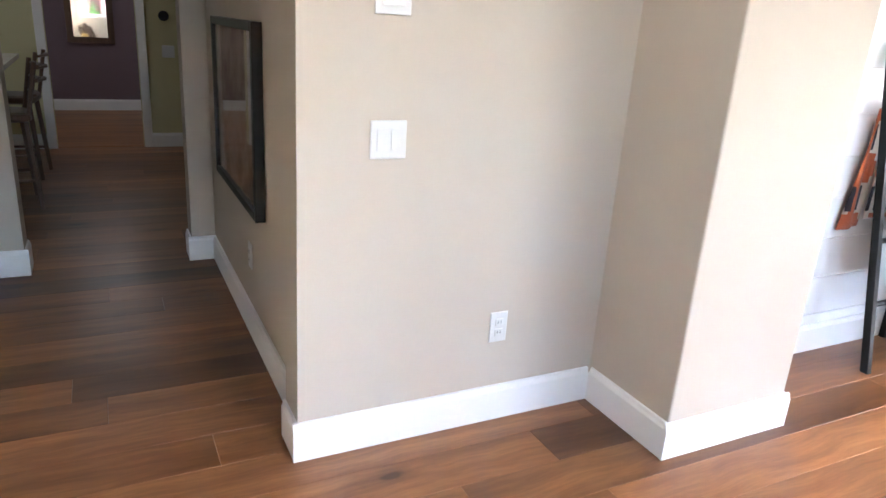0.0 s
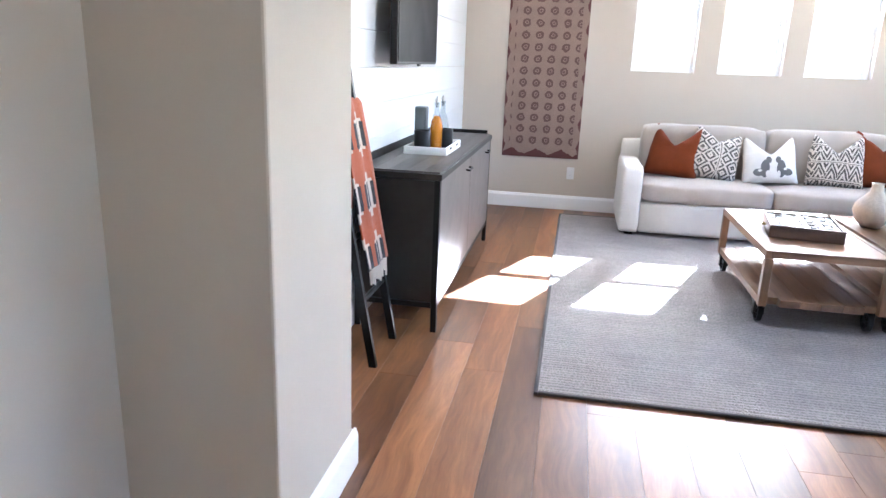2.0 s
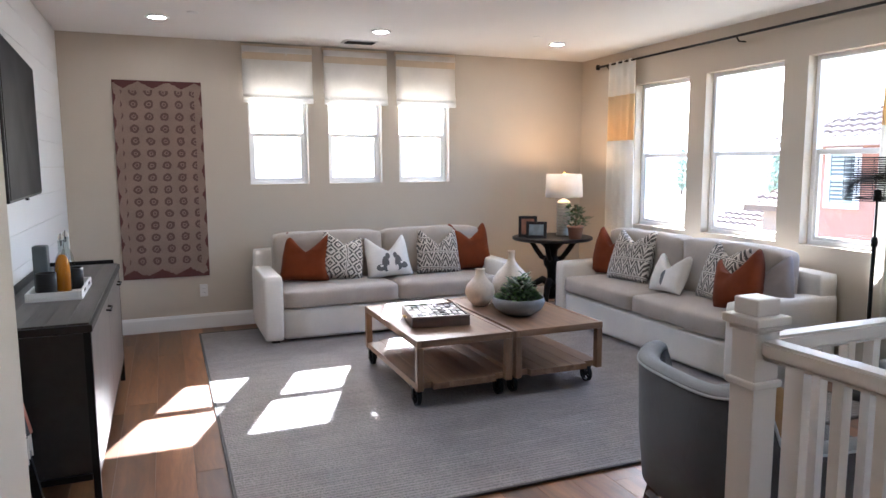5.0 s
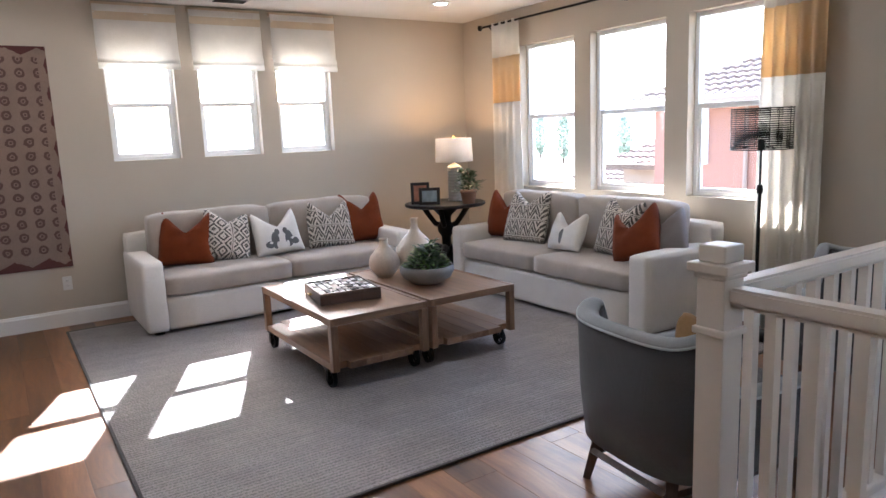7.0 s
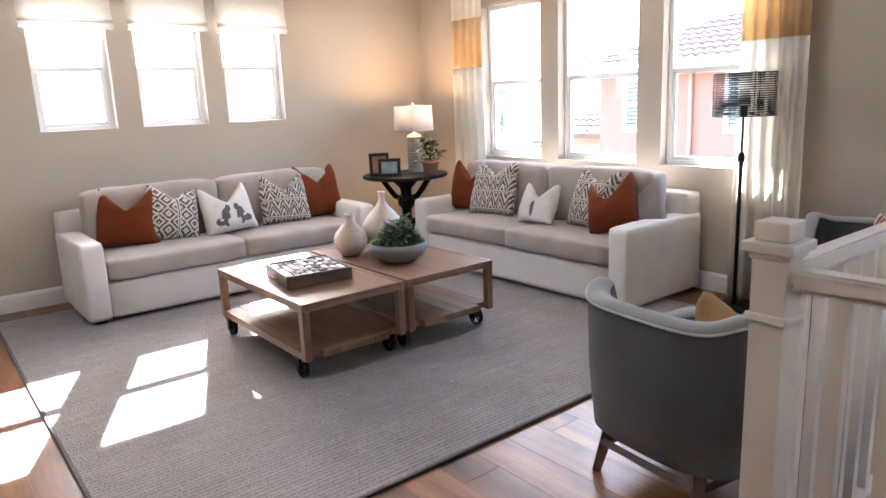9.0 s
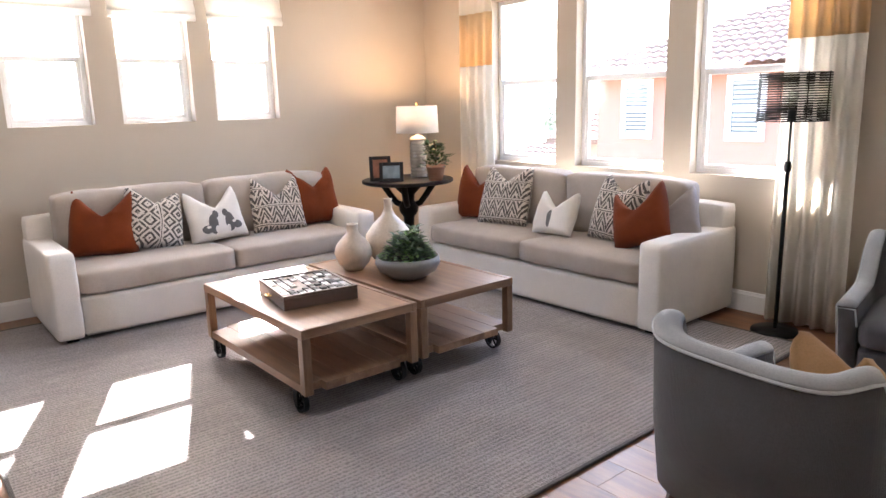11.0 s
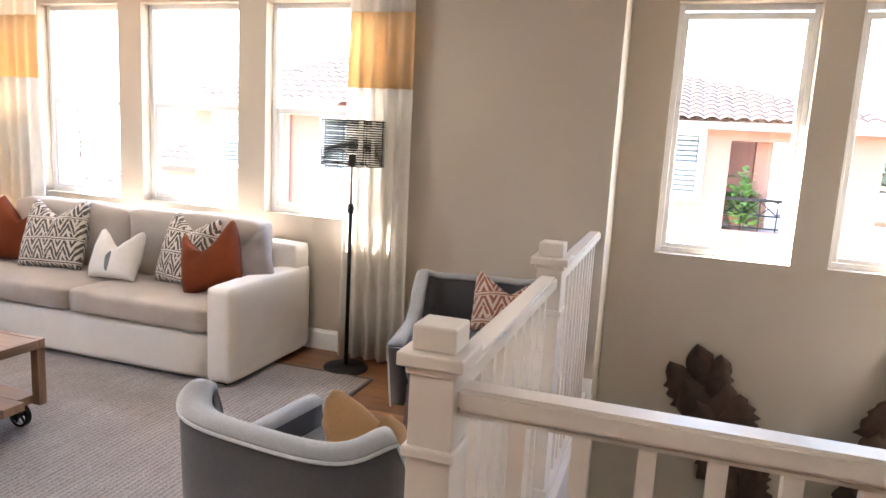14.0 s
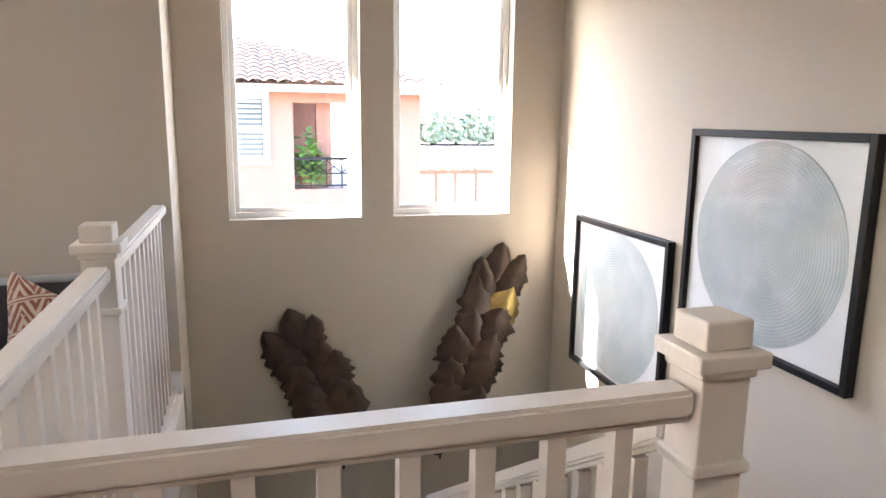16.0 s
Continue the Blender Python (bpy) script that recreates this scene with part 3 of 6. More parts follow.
def rug_material():
    m = weave("grey_ribbed_wool", (0.36, 0.33, 0.315), (0.27, 0.245, 0.235), 700, 0.2, 0.1)
    t = m.node_tree
    b = t.nodes["Principled BSDF"]
    old = b.inputs["Base Color"].links[0].from_socket
    v, ax = axes(t)
    w = op(t, "ADD", ax[1], op(t, "MULTIPLY", noise_tex(t, v, 9.0, 3), 0.006))
    rib = op(t, "SINE", op(t, "MULTIPLY", w, 2 * math.pi / 0.026))
    loop = op(t, "SINE", op(t, "ADD", op(t, "MULTIPLY", ax[0], 2 * math.pi / 0.021), op(t, "MULTIPLY", noise_tex(t, v, 22.0, 3), 30.0)))
    knots = noise_tex(t, v, 120.0, 3, 0.7)
    h = op(t, "ADD", op(t, "MULTIPLY", rib, 0.75), op(t, "ADD", op(t, "MULTIPLY", loop, 0.55), op(t, "MULTIPLY", op(t, "SUBTRACT", knots, 0.5), 4.5)))
    streak = node(t, "ShaderNodeMapping", Scale=(2.5, 40, 1))
    t.links.new(v, streak.inputs["Vector"])
    s = noise_tex(t, streak.outputs["Vector"], 1.0, 3)
    c = mixed(t, op(t, "MULTIPLY", op(t, "LESS_THAN", h, -0.35), 0.5), old, (0.10, 0.09, 0.085))
    c = mixed(t, 0.5, c, ramp(t, s, [(0.3, (0.40, 0.40, 0.40)), (0.7, (0.62, 0.60, 0.585))]), "OVERLAY")
    t.links.new(c, b.inputs["Base Color"])
    bumped(t, b, h, 0.7, 0.004)
    return m


def tapestry_material():
    m = weave("faded_red_tapestry", (0.255, 0.178, 0.138), (0.175, 0.115, 0.092), 420)
    t = m.node_tree
    b = t.nodes["Principled BSDF"]
    old = b.inputs["Base Color"].links[0].from_socket
    v, ax = axes(t)
    wob = noise_tex(t, v, 26.0, 3)
    x = op(t, "ADD", ax[0], op(t, "MULTIPLY", op(t, "SUBTRACT", wob, 0.5), 0.03))
    z = op(t, "ADD", ax[2], op(t, "MULTIPLY", op(t, "SUBTRACT", wob, 0.5), 0.03))
    px = op(t, "SUBTRACT", 0.064, op(t, "PINGPONG", op(t, "ADD", x, 10.0), 0.064))
    pz = op(t, "SUBTRACT", 0.055, op(t, "PINGPONG", z, 0.055))
    d = op(t, "SQRT", op(t, "ADD", op(t, "MULTIPLY", px, px), op(t, "MULTIPLY", pz, pz)))
    ring = op(t, "LESS_THAN", op(t, "ABSOLUTE", op(t, "SUBTRACT", d, 0.028)), 0.010)
    dot = op(t, "LESS_THAN", d, 0.010)
    inner = op(t, "MULTIPLY", op(t, "LESS_THAN", op(t, "ABSOLUTE", x), 0.31), op(t, "LESS_THAN", op(t, "ABSOLUTE", op(t, "SUBTRACT", z, 0.91)), 0.81))
    motif = op(t, "MULTIPLY", op(t, "MAXIMUM", ring, dot), inner)
    c = mixed(t, op(t, "MULTIPLY", motif, 0.85), old, (0.095, 0.05, 0.042))
    scallop = op(t, "MULTIPLY", op(t, "PINGPONG", z, 0.11), 0.35)
    edge = op(t, "GREATER_THAN", op(t, "ADD", op(t, "ABSOLUTE", x), scallop), 0.385)
    tri = op(t, "MULTIPLY", op(t, "PINGPONG", op(t, "ADD", x, 10.0), 0.12), 0.5)
    ends = op(t, "GREATER_THAN", op(t, "ADD", op(t, "ABSOLUTE", op(t, "SUBTRACT", z, 0.91)), tri), 0.885)
    c = mixed(t, op(t, "MAXIMUM", edge, ends), c, (0.10, 0.038, 0.034))
    t.links.new(c, b.inputs["Base Color"])
    return m


def disc_print_material():
    m, t, b = material("grey_blue_disc_print", 0.75)
    v, ax = axes(t)
    wob = noise_tex(t, v, 5.0, 4)
    fine = noise_tex(t, v, 60.0, 4)
    d = op(t, "SQRT", op(t, "ADD", op(t, "MULTIPLY", ax[0], ax[0]), op(t, "MULTIPLY", ax[2], ax[2])))
    rings = op(t, "SINE", op(t, "MULTIPLY", op(t, "ADD", d, op(t, "MULTIPLY", wob, 0.02)), 2 * math.pi / 0.014))
    c = ramp(t, wob, [(0.3, (0.42, 0.47, 0.475)), (0.5, (0.50, 0.54, 0.535)), (0.7, (0.60, 0.63, 0.62))])
    c = mixed(t, op(t, "MULTIPLY", op(t, "GREATER_THAN", op(t, "ADD", rings, fine), 1.0), 0.35), c, (0.36, 0.41, 0.42))
    t.links.new(c, b.inputs["Base Color"])
    bumped(t, b, rings, 0.4, 0.002)
    return m


def abstract_print_material():
    m, t, b = material("brown_abstract_print", 0.6)
    v = coords(t, (1, 1, 1))
    c = ramp(t, noise_tex(t, v, 4.5, 6, 0.7), [(0.32, (0.08, 0.045, 0.04)), (0.45, (0.26, 0.16, 0.10)), (0.55, (0.42, 0.34, 0.25)), (0.68, (0.15, 0.10, 0.11))])
    t.links.new(c, b.inputs["Base Color"])
    return m


def blanket_material():
    """Rust throw with stepped black blocks edged in cream."""
    m = weave("rust_black_and_cream_blanket", (0.42, 0.105, 0.04), scale=420)
    t = m.node_tree
    b = t.nodes["Principled BSDF"]
    old = b.inputs["Base Color"].links[0].from_socket
    v, ax = axes(t)
    y = op(t, "ADD", ax[1], op(t, "MULTIPLY", noise_tex(t, v, 30.0, 2), 0.008))
    z = op(t, "ADD", ax[2], op(t, "MULTIPLY", noise_tex(t, v, 34.0, 2), 0.008))
    cz = op(t, "PINGPONG", op(t, "ADD", z, 0.06), 0.140)
    cy = op(t, "PINGPONG", op(t, "ADD", y, 10.06), 0.090)
    tall = op(t, "MULTIPLY", op(t, "LESS_THAN", cy, 0.026), op(t, "LESS_THAN", cz, 0.104))
    wide = op(t, "MULTIPLY", op(t, "LESS_THAN", cy, 0.062), op(t, "LESS_THAN", cz, 0.072))
    cream = op(t, "MAXIMUM", tall, wide)
    dark = op(t, "MULTIPLY", op(t, "LESS_THAN", cz, 0.058), op(t, "GREATER_THAN", op(t, "ABSOLUTE", op(t, "SUBTRACT", cy, 0.030)), 0.014))
    dark = op(t, "MULTIPLY", dark, op(t, "LESS_THAN", cy, 0.074))
    c = mixed(t, cream, old, (0.62, 0.55, 0.47))
    c = mixed(t, dark, c, (0.020, 0.020, 0.028))
    t.links.new(c, b.inputs["Base Color"])
    return m


M_RUG, M_TAPESTRY, M_DISC, M_ABSTRACT, M_BLANKET = rug_material(), tapestry_material(), disc_print_material(), abstract_print_material(), blanket_material()
M_RUGEDGE = weave("dark_rug_binding", (0.07, 0.06, 0.055))

# ---- sofas and cushions ----


def sofa(at, rz, w, label):
    """A two-seat sofa; its front looks to local -y, its back stands at y = 0."""
    ob = thing("sofa", label, "sofa", at, rz, "sofas in the corner")
    h, d, arm = w / 2, 0.92, 0.17
    part("base", soft_box(-h + arm, h - arm, -d + 0.015, -0.04, 0.035, 0.305, 0.02, 0.0, 1, 0.002), M_LINEN, ob, smooth=True)
    for s in (-1, 1):
        x0, x1 = sorted((s * h, s * (h - arm)))
        part("arm", soft_box(x0, x1, -d, -0.02, 0.035, 0.60, 0.028, 0.006, 3 + s, 0.003, 12), M_LINEN, ob, smooth=True)
        for yy in (-d + 0.08, -0.10):
            part("foot", boxed(s * (h - 0.13), s * (h - 0.06), yy - 0.03, yy + 0.03, 0.0, 0.04), M_BLACK, ob, "black wooden foot")
    part("back_frame", soft_box(-h + 0.02, h - 0.02, -0.20, -0.01, 0.035, 0.76, 0.03, 0.005, 7, 0.003, 12), M_LINEN, ob, smooth=True)
    for s in (-1, 1):
        x0, x1 = sorted((s * 0.006, s * (h - arm - 0.004)))
        part("seat_cushion", soft_box(x0, x1, -d - 0.005, -0.22, 0.308, 0.47, 0.035, 0.018, 11 + s, 0.006, 12), M_SEAT, ob, "greige seat cushion", True)
        part("back_cushion", soft_box(x0 + 0.006, x1 - 0.006, -0.42, -0.205, 0.47, 0.915, 0.045, 0.016, 17 + s, 0.010, 12), M_SEAT, ob, "greige back cushion", True)
    return ob


sofa((-2.555, -0.035, 0), 0, 2.44, "off-white linen two-seat sofa under the high windows")
sofa((-0.035, -2.235, 0), -90, 2.40, "off-white linen two-seat sofa under the large windows")


def cushion_mesh(w, h, thick, dent, seed, ear=0.045):
    """A scatter cushion standing on its lower edge, its top pressed in between two ears. Its face looks to local -y."""
    n = 20
    bm = bmesh.new()
    sides = []
    for s in (-1, 1):
        g = []
        for j in range(n + 1):
            row = []
            for i in range(n + 1):
                u, v = 2 * i / n - 1, 2 * j / n - 1
                pinch_u = 1 - 0.07 * (1 - v * v) * abs(u) ** 2
                pinch_v = 1 - 0.05 * (1 - u * u) * abs(v) ** 2 * (v < 0)
                x = u * w / 2 * pinch_u
                z = v * h / 2 * pinch_v
                top = max(0, v)
                z -= dent * top ** 1.25 * (1 - min(1.0, abs(u) / 0.9) ** 1.05)
                z -= ear * top ** 4 * abs(u) ** 8
                x -= 0.065 * w * top ** 2 * u * abs(u) ** 2
                f = max(0.0, (1 - abs(u) ** 3.0) * (1 - abs(v) ** 3.0)) ** 0.5
                fold = 0.042 * math.exp(-(abs(u) / 0.17) ** 1.4) * max(0.0, v + 0.25) / 1.25
                y = s * (thick / 2 * f + 0.004 * (f > 0)) - s * fold * f
                y += 0.010 * smooth_noise((u, v, s), 1.8, seed) + 0.004 * smooth_noise((u, v, s), 5, seed)
                row.append((x, y, z + h / 2))
            g.append(row)
        sides.append(g)
    vs = {}

    def vert(s, i, j):
        rim = i in (0, n) or j in (0, n)
        key = (0 if rim else s, i, j)
        if key not in vs:
            a = Vector(sides[0][j][i])
            b = Vector(sides[1][j][i])
            vs[key] = bm.verts.new((a + b) / 2 if rim else Vector(sides[s][j][i]))
        return vs[key]

    for s in (0, 1):
        for j in range(n):
            for i in range(n):
                q = [vert(s, i, j), vert(s, i + 1, j), vert(s, i + 1, j + 1), vert(s, i, j + 1)]
                bm.faces.new(q if s == 0 else q[::-1])
    bmesh.ops.recalc_face_normals(bm, faces=bm.faces)
    return bm


def cushion(at, rz, tilt, lean, w, h, mat, label, seed, dent=0.10, thick=0.15, ear=0.03, group="scatter cushions on the sofas"):
    ob = part("cushion", cushion_mesh(w * 1.10, h * 1.13, thick * 1.15, dent * 1.45, seed, ear), mat, smooth=True)
    ob.matrix_basis = pose(*at, -tilt, 0, rz) @ pose(0, 0, 0, 0, lean, 0)
    return tagged(ob, label, "cushion", group)


SEAT = 0.478
cushion((-3.36, -0.58, SEAT), -14, 20, 4, 0.42, 0.43, M_RUST, "rust velvet cushion with a pressed-in top", 1, 0.15)
cushion((-3.02, -0.60, SEAT), 8, 22, 12, 0.40, 0.42, M_DIAMOND, "cream cushion with black diamond pattern", 2, 0.09, 0.19)
cushion((-2.53, -0.62, SEAT), 0, 24, -3, 0.42, 0.38, M_BIRDS, "white cushion printed with two dark birds", 3, 0.13)
cushion((-2.02, -0.60, SEAT), -4, 22, 2, 0.42, 0.42, M_ZIGZAG, "cream cushion with black zigzag pattern", 4, 0.13)
cushion((-1.63, -0.52, SEAT), 4, 18, 1, 0.44, 0.45, M_RUST, "rust velvet cushion leaning on the arm", 5, 0.13)
cushion((-0.56, -1.36, SEAT), -76, 18, 0, 0.42, 0.43, M_RUST, "rust velvet cushion beside the sofa arm", 6, 0.15)
cushion((-0.64, -1.74, SEAT), -84, 22, -3, 0.46, 0.45, M_ZIGZAG, "cream cushion with black zigzag pattern", 7, 0.10)
cushion((-0.68, -2.31, SEAT), -92, 24, -2, 0.36, 0.31, M_FEATHER, "small white cushion with a dark feather", 8, 0.12, 0.12)
cushion((-0.60, -2.79, SEAT), -94, 20, 3, 0.39, 0.43, M_ZIGZAG, "cream zigzag cushion tucked behind a rust cushion", 9, 0.09, 0.16)
cushion((-0.70, -3.125, SEAT + 0.035), -90, 26, -22, 0.38, 0.39, M_RUST, "rust velvet cushion slumped on its side", 10, 0.17, 0.16)
cushion((-0.54, -3.255, SEAT + 0.03), -72, 24, -12, 0.34, 0.36, M_GREYCLOTH, "plain grey cushion behind a rust cushion", 11, 0.10)

# ---- rug and coffee tables ----
rug = thing("rug", "grey ribbed wool area rug with dark binding", "rug")
part("field", boxed(-4.272, -0.438, -4.072, -0.288, 0.001, 0.013), M_RUG, rug)
for a in ((-4.29, -4.272, -4.09, -0.27), (-0.438, -0.42, -4.09, -0.27), (-4.272, -0.438, -4.09, -4.072), (-4.272, -0.438, -0.288, -0.27)):
    part("binding", boxed(*a, 0.001, 0.015, bevel=0.003), M_RUGEDGE, rug, "dark cloth binding")


def caster(parent, x, y):
    """A spoked cast-iron wheel in a fork."""
    c = part("caster", boxed(x - 0.034, x + 0.034, y - 0.034, y + 0.034, 0.128, 0.142), M_IRON, parent, "black spoked iron caster")
    for s in (-1, 1):
        part("fork_cheek", boxed(x + s * 0.026 - 0.004, x + s * 0.026 + 0.004, y - 0.016, y + 0.016, 0.055, 0.129), M_IRON, c)
    bm = bmesh.new()
    n = 24
    ro, ri, r = 0.058, 0.046, 0.013
    for k in range(n):
        a0, a1 = 2 * math.pi * k / n, 2 * math.pi * (k + 1) / n
        ring = []
        for a in (a0, a1):
            ring.append([bm.verts.new((x + sx, y + rad * math.cos(a), 0.071 + rad * math.sin(a))) for sx, rad in ((-r, ri), (r, ri), (r, ro), (-r, ro))])
        for i in range(4):
            bm.faces.new((ring[0][i], ring[0][(i + 1) % 4], ring[1][(i + 1) % 4], ring[1][i]))
    for k in range(5):
        a = 2 * math.pi * k / 5 + 0.3
        tube([(x, y, 0.071), (x, y + 0.05 * math.cos(a), 0.071 + 0.05 * math.sin(a))], 0.006, 6, bm)
    tube([(x - 0.03, y, 0.071), (x + 0.03, y, 0.071)], 0.011, 8, bm)
    bmesh.ops.remove_doubles(bm, verts=bm.verts, dist=1e-5)
    part("wheel", bm, M_IRON, c)


def coffee_table(x0, x1, y0, y1, label):
    ob = thing("coffee_table", label, "coffee table", group="coffee table pair")
    z1, leg = 0.466, 0.046
    part("top_board", boxed(x0 + 0.03, x1 - 0.03, y0 + 0.03, y1 - 0.03, z1 - 0.03, z1 - 0.003), M_OAK, ob)
    for a in ((x0, x0 + 0.03, y0, y1), (x1 - 0.03, x1, y0, y1)):
        part("top_edge", boxed(*a, z1 - 0.045, z1, bevel=0.003), M_OAK, ob)
    for a in ((x0 + 0.03, x1 - 0.03, y0, y0 + 0.03), (x0 + 0.03, x1 - 0.03, y1 - 0.03, y1)):
        part("top_edge", boxed(*a, z1 - 0.045, z1, bevel=0.003), M_OAK_X, ob)
    for xa in (x0, x1 - leg):
        for ya in (y0, y1 - leg):
            part("leg", boxed(xa + 0.001, xa + leg - 0.001, ya + 0.001, ya + leg - 0.001, 0.142, z1 - 0.046, bevel=0.003), M_OAK_Z, ob)
            caster(ob, xa + (0.042 if xa == x0 else leg - 0.042), ya + (0.13 if ya == y0 else leg - 0.055))
    n = 6
    for k in range(n):
        a = x0 + 0.006 + (x1 - x0 - 0.012) * k / n
        b = x0 + 0.006 + (x1 - x0 - 0.012) * (k + 1) / n - 0.003
        part("shelf_board", boxed(a, b, y0 + leg + 0.002 if k in (0, n - 1) else y0 + 0.004, y1 - leg - 0.002 if k in (0, n - 1) else y1 - 0.004, 0.145, 0.185), M_OAK, ob)
    return ob


coffee_table(-3.123, -2.458, -2.978, -1.792, "pale oak coffee table on black iron casters")
coffee_table(-2.430, -1.753, -2.972, -1.785, "pale oak coffee table on iron casters with vases")

# game box on the table
gb = thing("game_box", "dark wooden game box with black and white tiles", "board game", (-2.80, -2.45, 0.466), -9)
M_BOXWOOD = wood("brown_box_wood", (0.06, 0.035, 0.026), (0.13, 0.08, 0.055), "X", 0.45)
part("body", boxed(-0.20, 0.20, -0.225, 0.225, 0.0, 0.062, bevel=0.004), M_BOXWOOD, gb)
for a in ((-0.20, 0.20, -0.225, -0.21), (-0.20, 0.20, 0.21, 0.225), (-0.20, -0.185, -0.21, 0.21), (0.185, 0.20, -0.21, 0.21)):
    part("rim", boxed(*a, 0.0622, 0.074, bevel=0.002), M_BOXWOOD, gb)
for i in range(9):
    for j in range(10):
        if random.random() < 0.82:
            x, y = -0.165 + i * 0.041, -0.185 + j * 0.041
            part("tile", boxed(x - 0.015, x + 0.015, y - random.choice((0.015, 0.019)), y + 0.016, 0.0622, 0.070), random.choice((M_PAPER, M_SLOT, M_SLOT, M_BOWL, M_GREYTILE)), gb)
part("latch", tube([(-0.202, -0.02, 0.035), (-0.222, -0.02, 0.035), (-0.222, 0.02, 0.035), (-0.202, 0.02, 0.035)], 0.005, 8), M_BRASS, gb, "small brass latch")

M_VASE = plain("cream_textured_ceramic", (0.60, 0.51, 0.41), 0.5, grain=55, vary=0.12, bump=0.6, dist=0.006, big=14)
vase = part("vase", spun([(0.0, 0.0), (0.055, 0.0), (0.10, 0.05), (0.118, 0.105), (0.105, 0.155), (0.065, 0.20), (0.037, 0.23), (0.034, 0.275), (0.038, 0.285), (0.028, 0.285), (0.026, 0.23), (0.0, 0.22)]), M_VASE, smooth=True)
vase.location = (-2.29, -2.12, 0.466)
tagged(vase, "small squat cream textured ceramic vase", "vase", "vases on the coffee table")
vase = part("vase", spun([(0.0, 0.0), (0.07, 0.0), (0.13, 0.06), (0.152, 0.13), (0.145, 0.19), (0.10, 0.255), (0.045, 0.31), (0.026, 0.35), (0.024, 0.40), (0.029, 0.415), (0.02, 0.415), (0.018, 0.35), (0.0, 0.33)]), M_VASE, smooth=True)
vase.location = (-2.03, -2.14, 0.466)
tagged(vase, "large bottle-necked white ceramic vase", "vase", "vases on the coffee table")


def leaves(bm, centre, n, spread, size, rise, seed):
    rnd = random.Random(seed)
    for k in range(n):
        a, r = rnd.uniform(0, 2 * math.pi), spread * math.sqrt(rnd.random())
        p = Vector((centre[0] + r * math.cos(a), centre[1] + r * math.sin(a), centre[2] + rise * (1 - (r / spread) ** 2) * rnd.uniform(0.4, 1.1)))
        d = Vector((math.cos(a), math.sin(a), rnd.uniform(-0.1, 1.0))).normalized()
        u = d.cross(Vector((0, 0, 1))).normalized()
        s = size * rnd.uniform(0.6, 1.25)
        nrm = u.cross(d).normalized()
        a0 = bm.verts.new(p)
        l1, r1 = bm.verts.new(p + d * s * 0.4 + u * s * 0.30 + nrm * s * 0.08), bm.verts.new(p + d * s * 0.4 - u * s * 0.30 + nrm * s * 0.08)
        l2, r2 = bm.verts.new(p + d * s * 0.75 + u * s * 0.22), bm.verts.new(p + d * s * 0.75 - u * s * 0.22)
        m1, m2 = bm.verts.new(p + d * s * 0.4), bm.verts.new(p + d * s * 0.75 - nrm * s * 0.04)
        tip = bm.verts.new(p + d * s - nrm * s * 0.12)
        for f in ((a0, m1, l1), (a0, r1, m1), (m1, m2, l2, l1), (r1, r2, m2, m1), (m2, tip, l2), (r2, tip, m2)):
            bm.faces.new(f)


pot = thing("planter_bowl", "shallow grey concrete bowl planted with green foliage", "plant", (-2.17, -2.52, 0.466))
part("bowl", spun([(0.0, 0.0), (0.095, 0.0), (0.115, 0.01), (0.168, 0.045), (0.192, 0.09), (0.186, 0.125), (0.178, 0.128), (0.172, 0.122), (0.178, 0.095), (0.0, 0.085)], 40), M_BOWL, pot, smooth=True)
part("soil", spun([(0.0, 0.088), (0.176, 0.098), (0.0, 0.112)], 24), M_SOIL, pot)
bm = bmesh.new()
leaves(bm, (0, 0, 0.10), 420, 0.135, 0.048, 0.17, 5)
leaves(bm, (0.03, -0.02, 0.12), 160, 0.09, 0.045, 0.17, 15)
part("foliage", bm, M_LEAF, pot, "dense dark green leaves")
bm = bmesh.new()
leaves(bm, (0, 0, 0.105), 150, 0.150, 0.044, 0.16, 6)
part("foliage", bm, M_LEAF2, pot, "lighter green leaves")

# ---- round table in the corner ----
rt = thing("round_side_table", "dark round side table on a curved iron pedestal", "side table", (-0.78, -0.68, 0))
part("tabletop", spun([(0.0, 0.765), (0.40, 0.765), (0.415, 0.775), (0.415, 0.795), (0.405, 0.80), (0.0, 0.80)], 48), M_BLACK, rt)
part("column", spun([(0.0, 0.14), (0.05, 0.14), (0.085, 0.19), (0.07, 0.25), (0.045, 0.34), (0.05, 0.45), (0.085, 0.50), (0.09, 0.56), (0.055, 0.60), (0.06, 0.66), (0.13, 0.73), (0.16, 0.764), (0.0, 0.764)], 20), M_IRON, rt, smooth=True)
for k in range(4):
    a = math.pi / 4 + k * math.pi / 2
    c, s = math.cos(a), math.sin(a)
    part("leg", tube([(c * r, s * r, z) for r, z in ((0.03, 0.30), (0.10, 0.34), (0.18, 0.29), (0.23, 0.18), (0.27, 0.07), (0.33, 0.022))], [0.042, 0.04, 0.034, 0.03, 0.028, 0.034], 10), M_IRON, rt, smooth=True)
    part("brace", tube([(c * r, s * r, z) for r, z in ((0.03, 0.55), (0.11, 0.58), (0.17, 0.66), (0.24, 0.764))], 0.028, 8), M_IRON, rt, smooth=True)

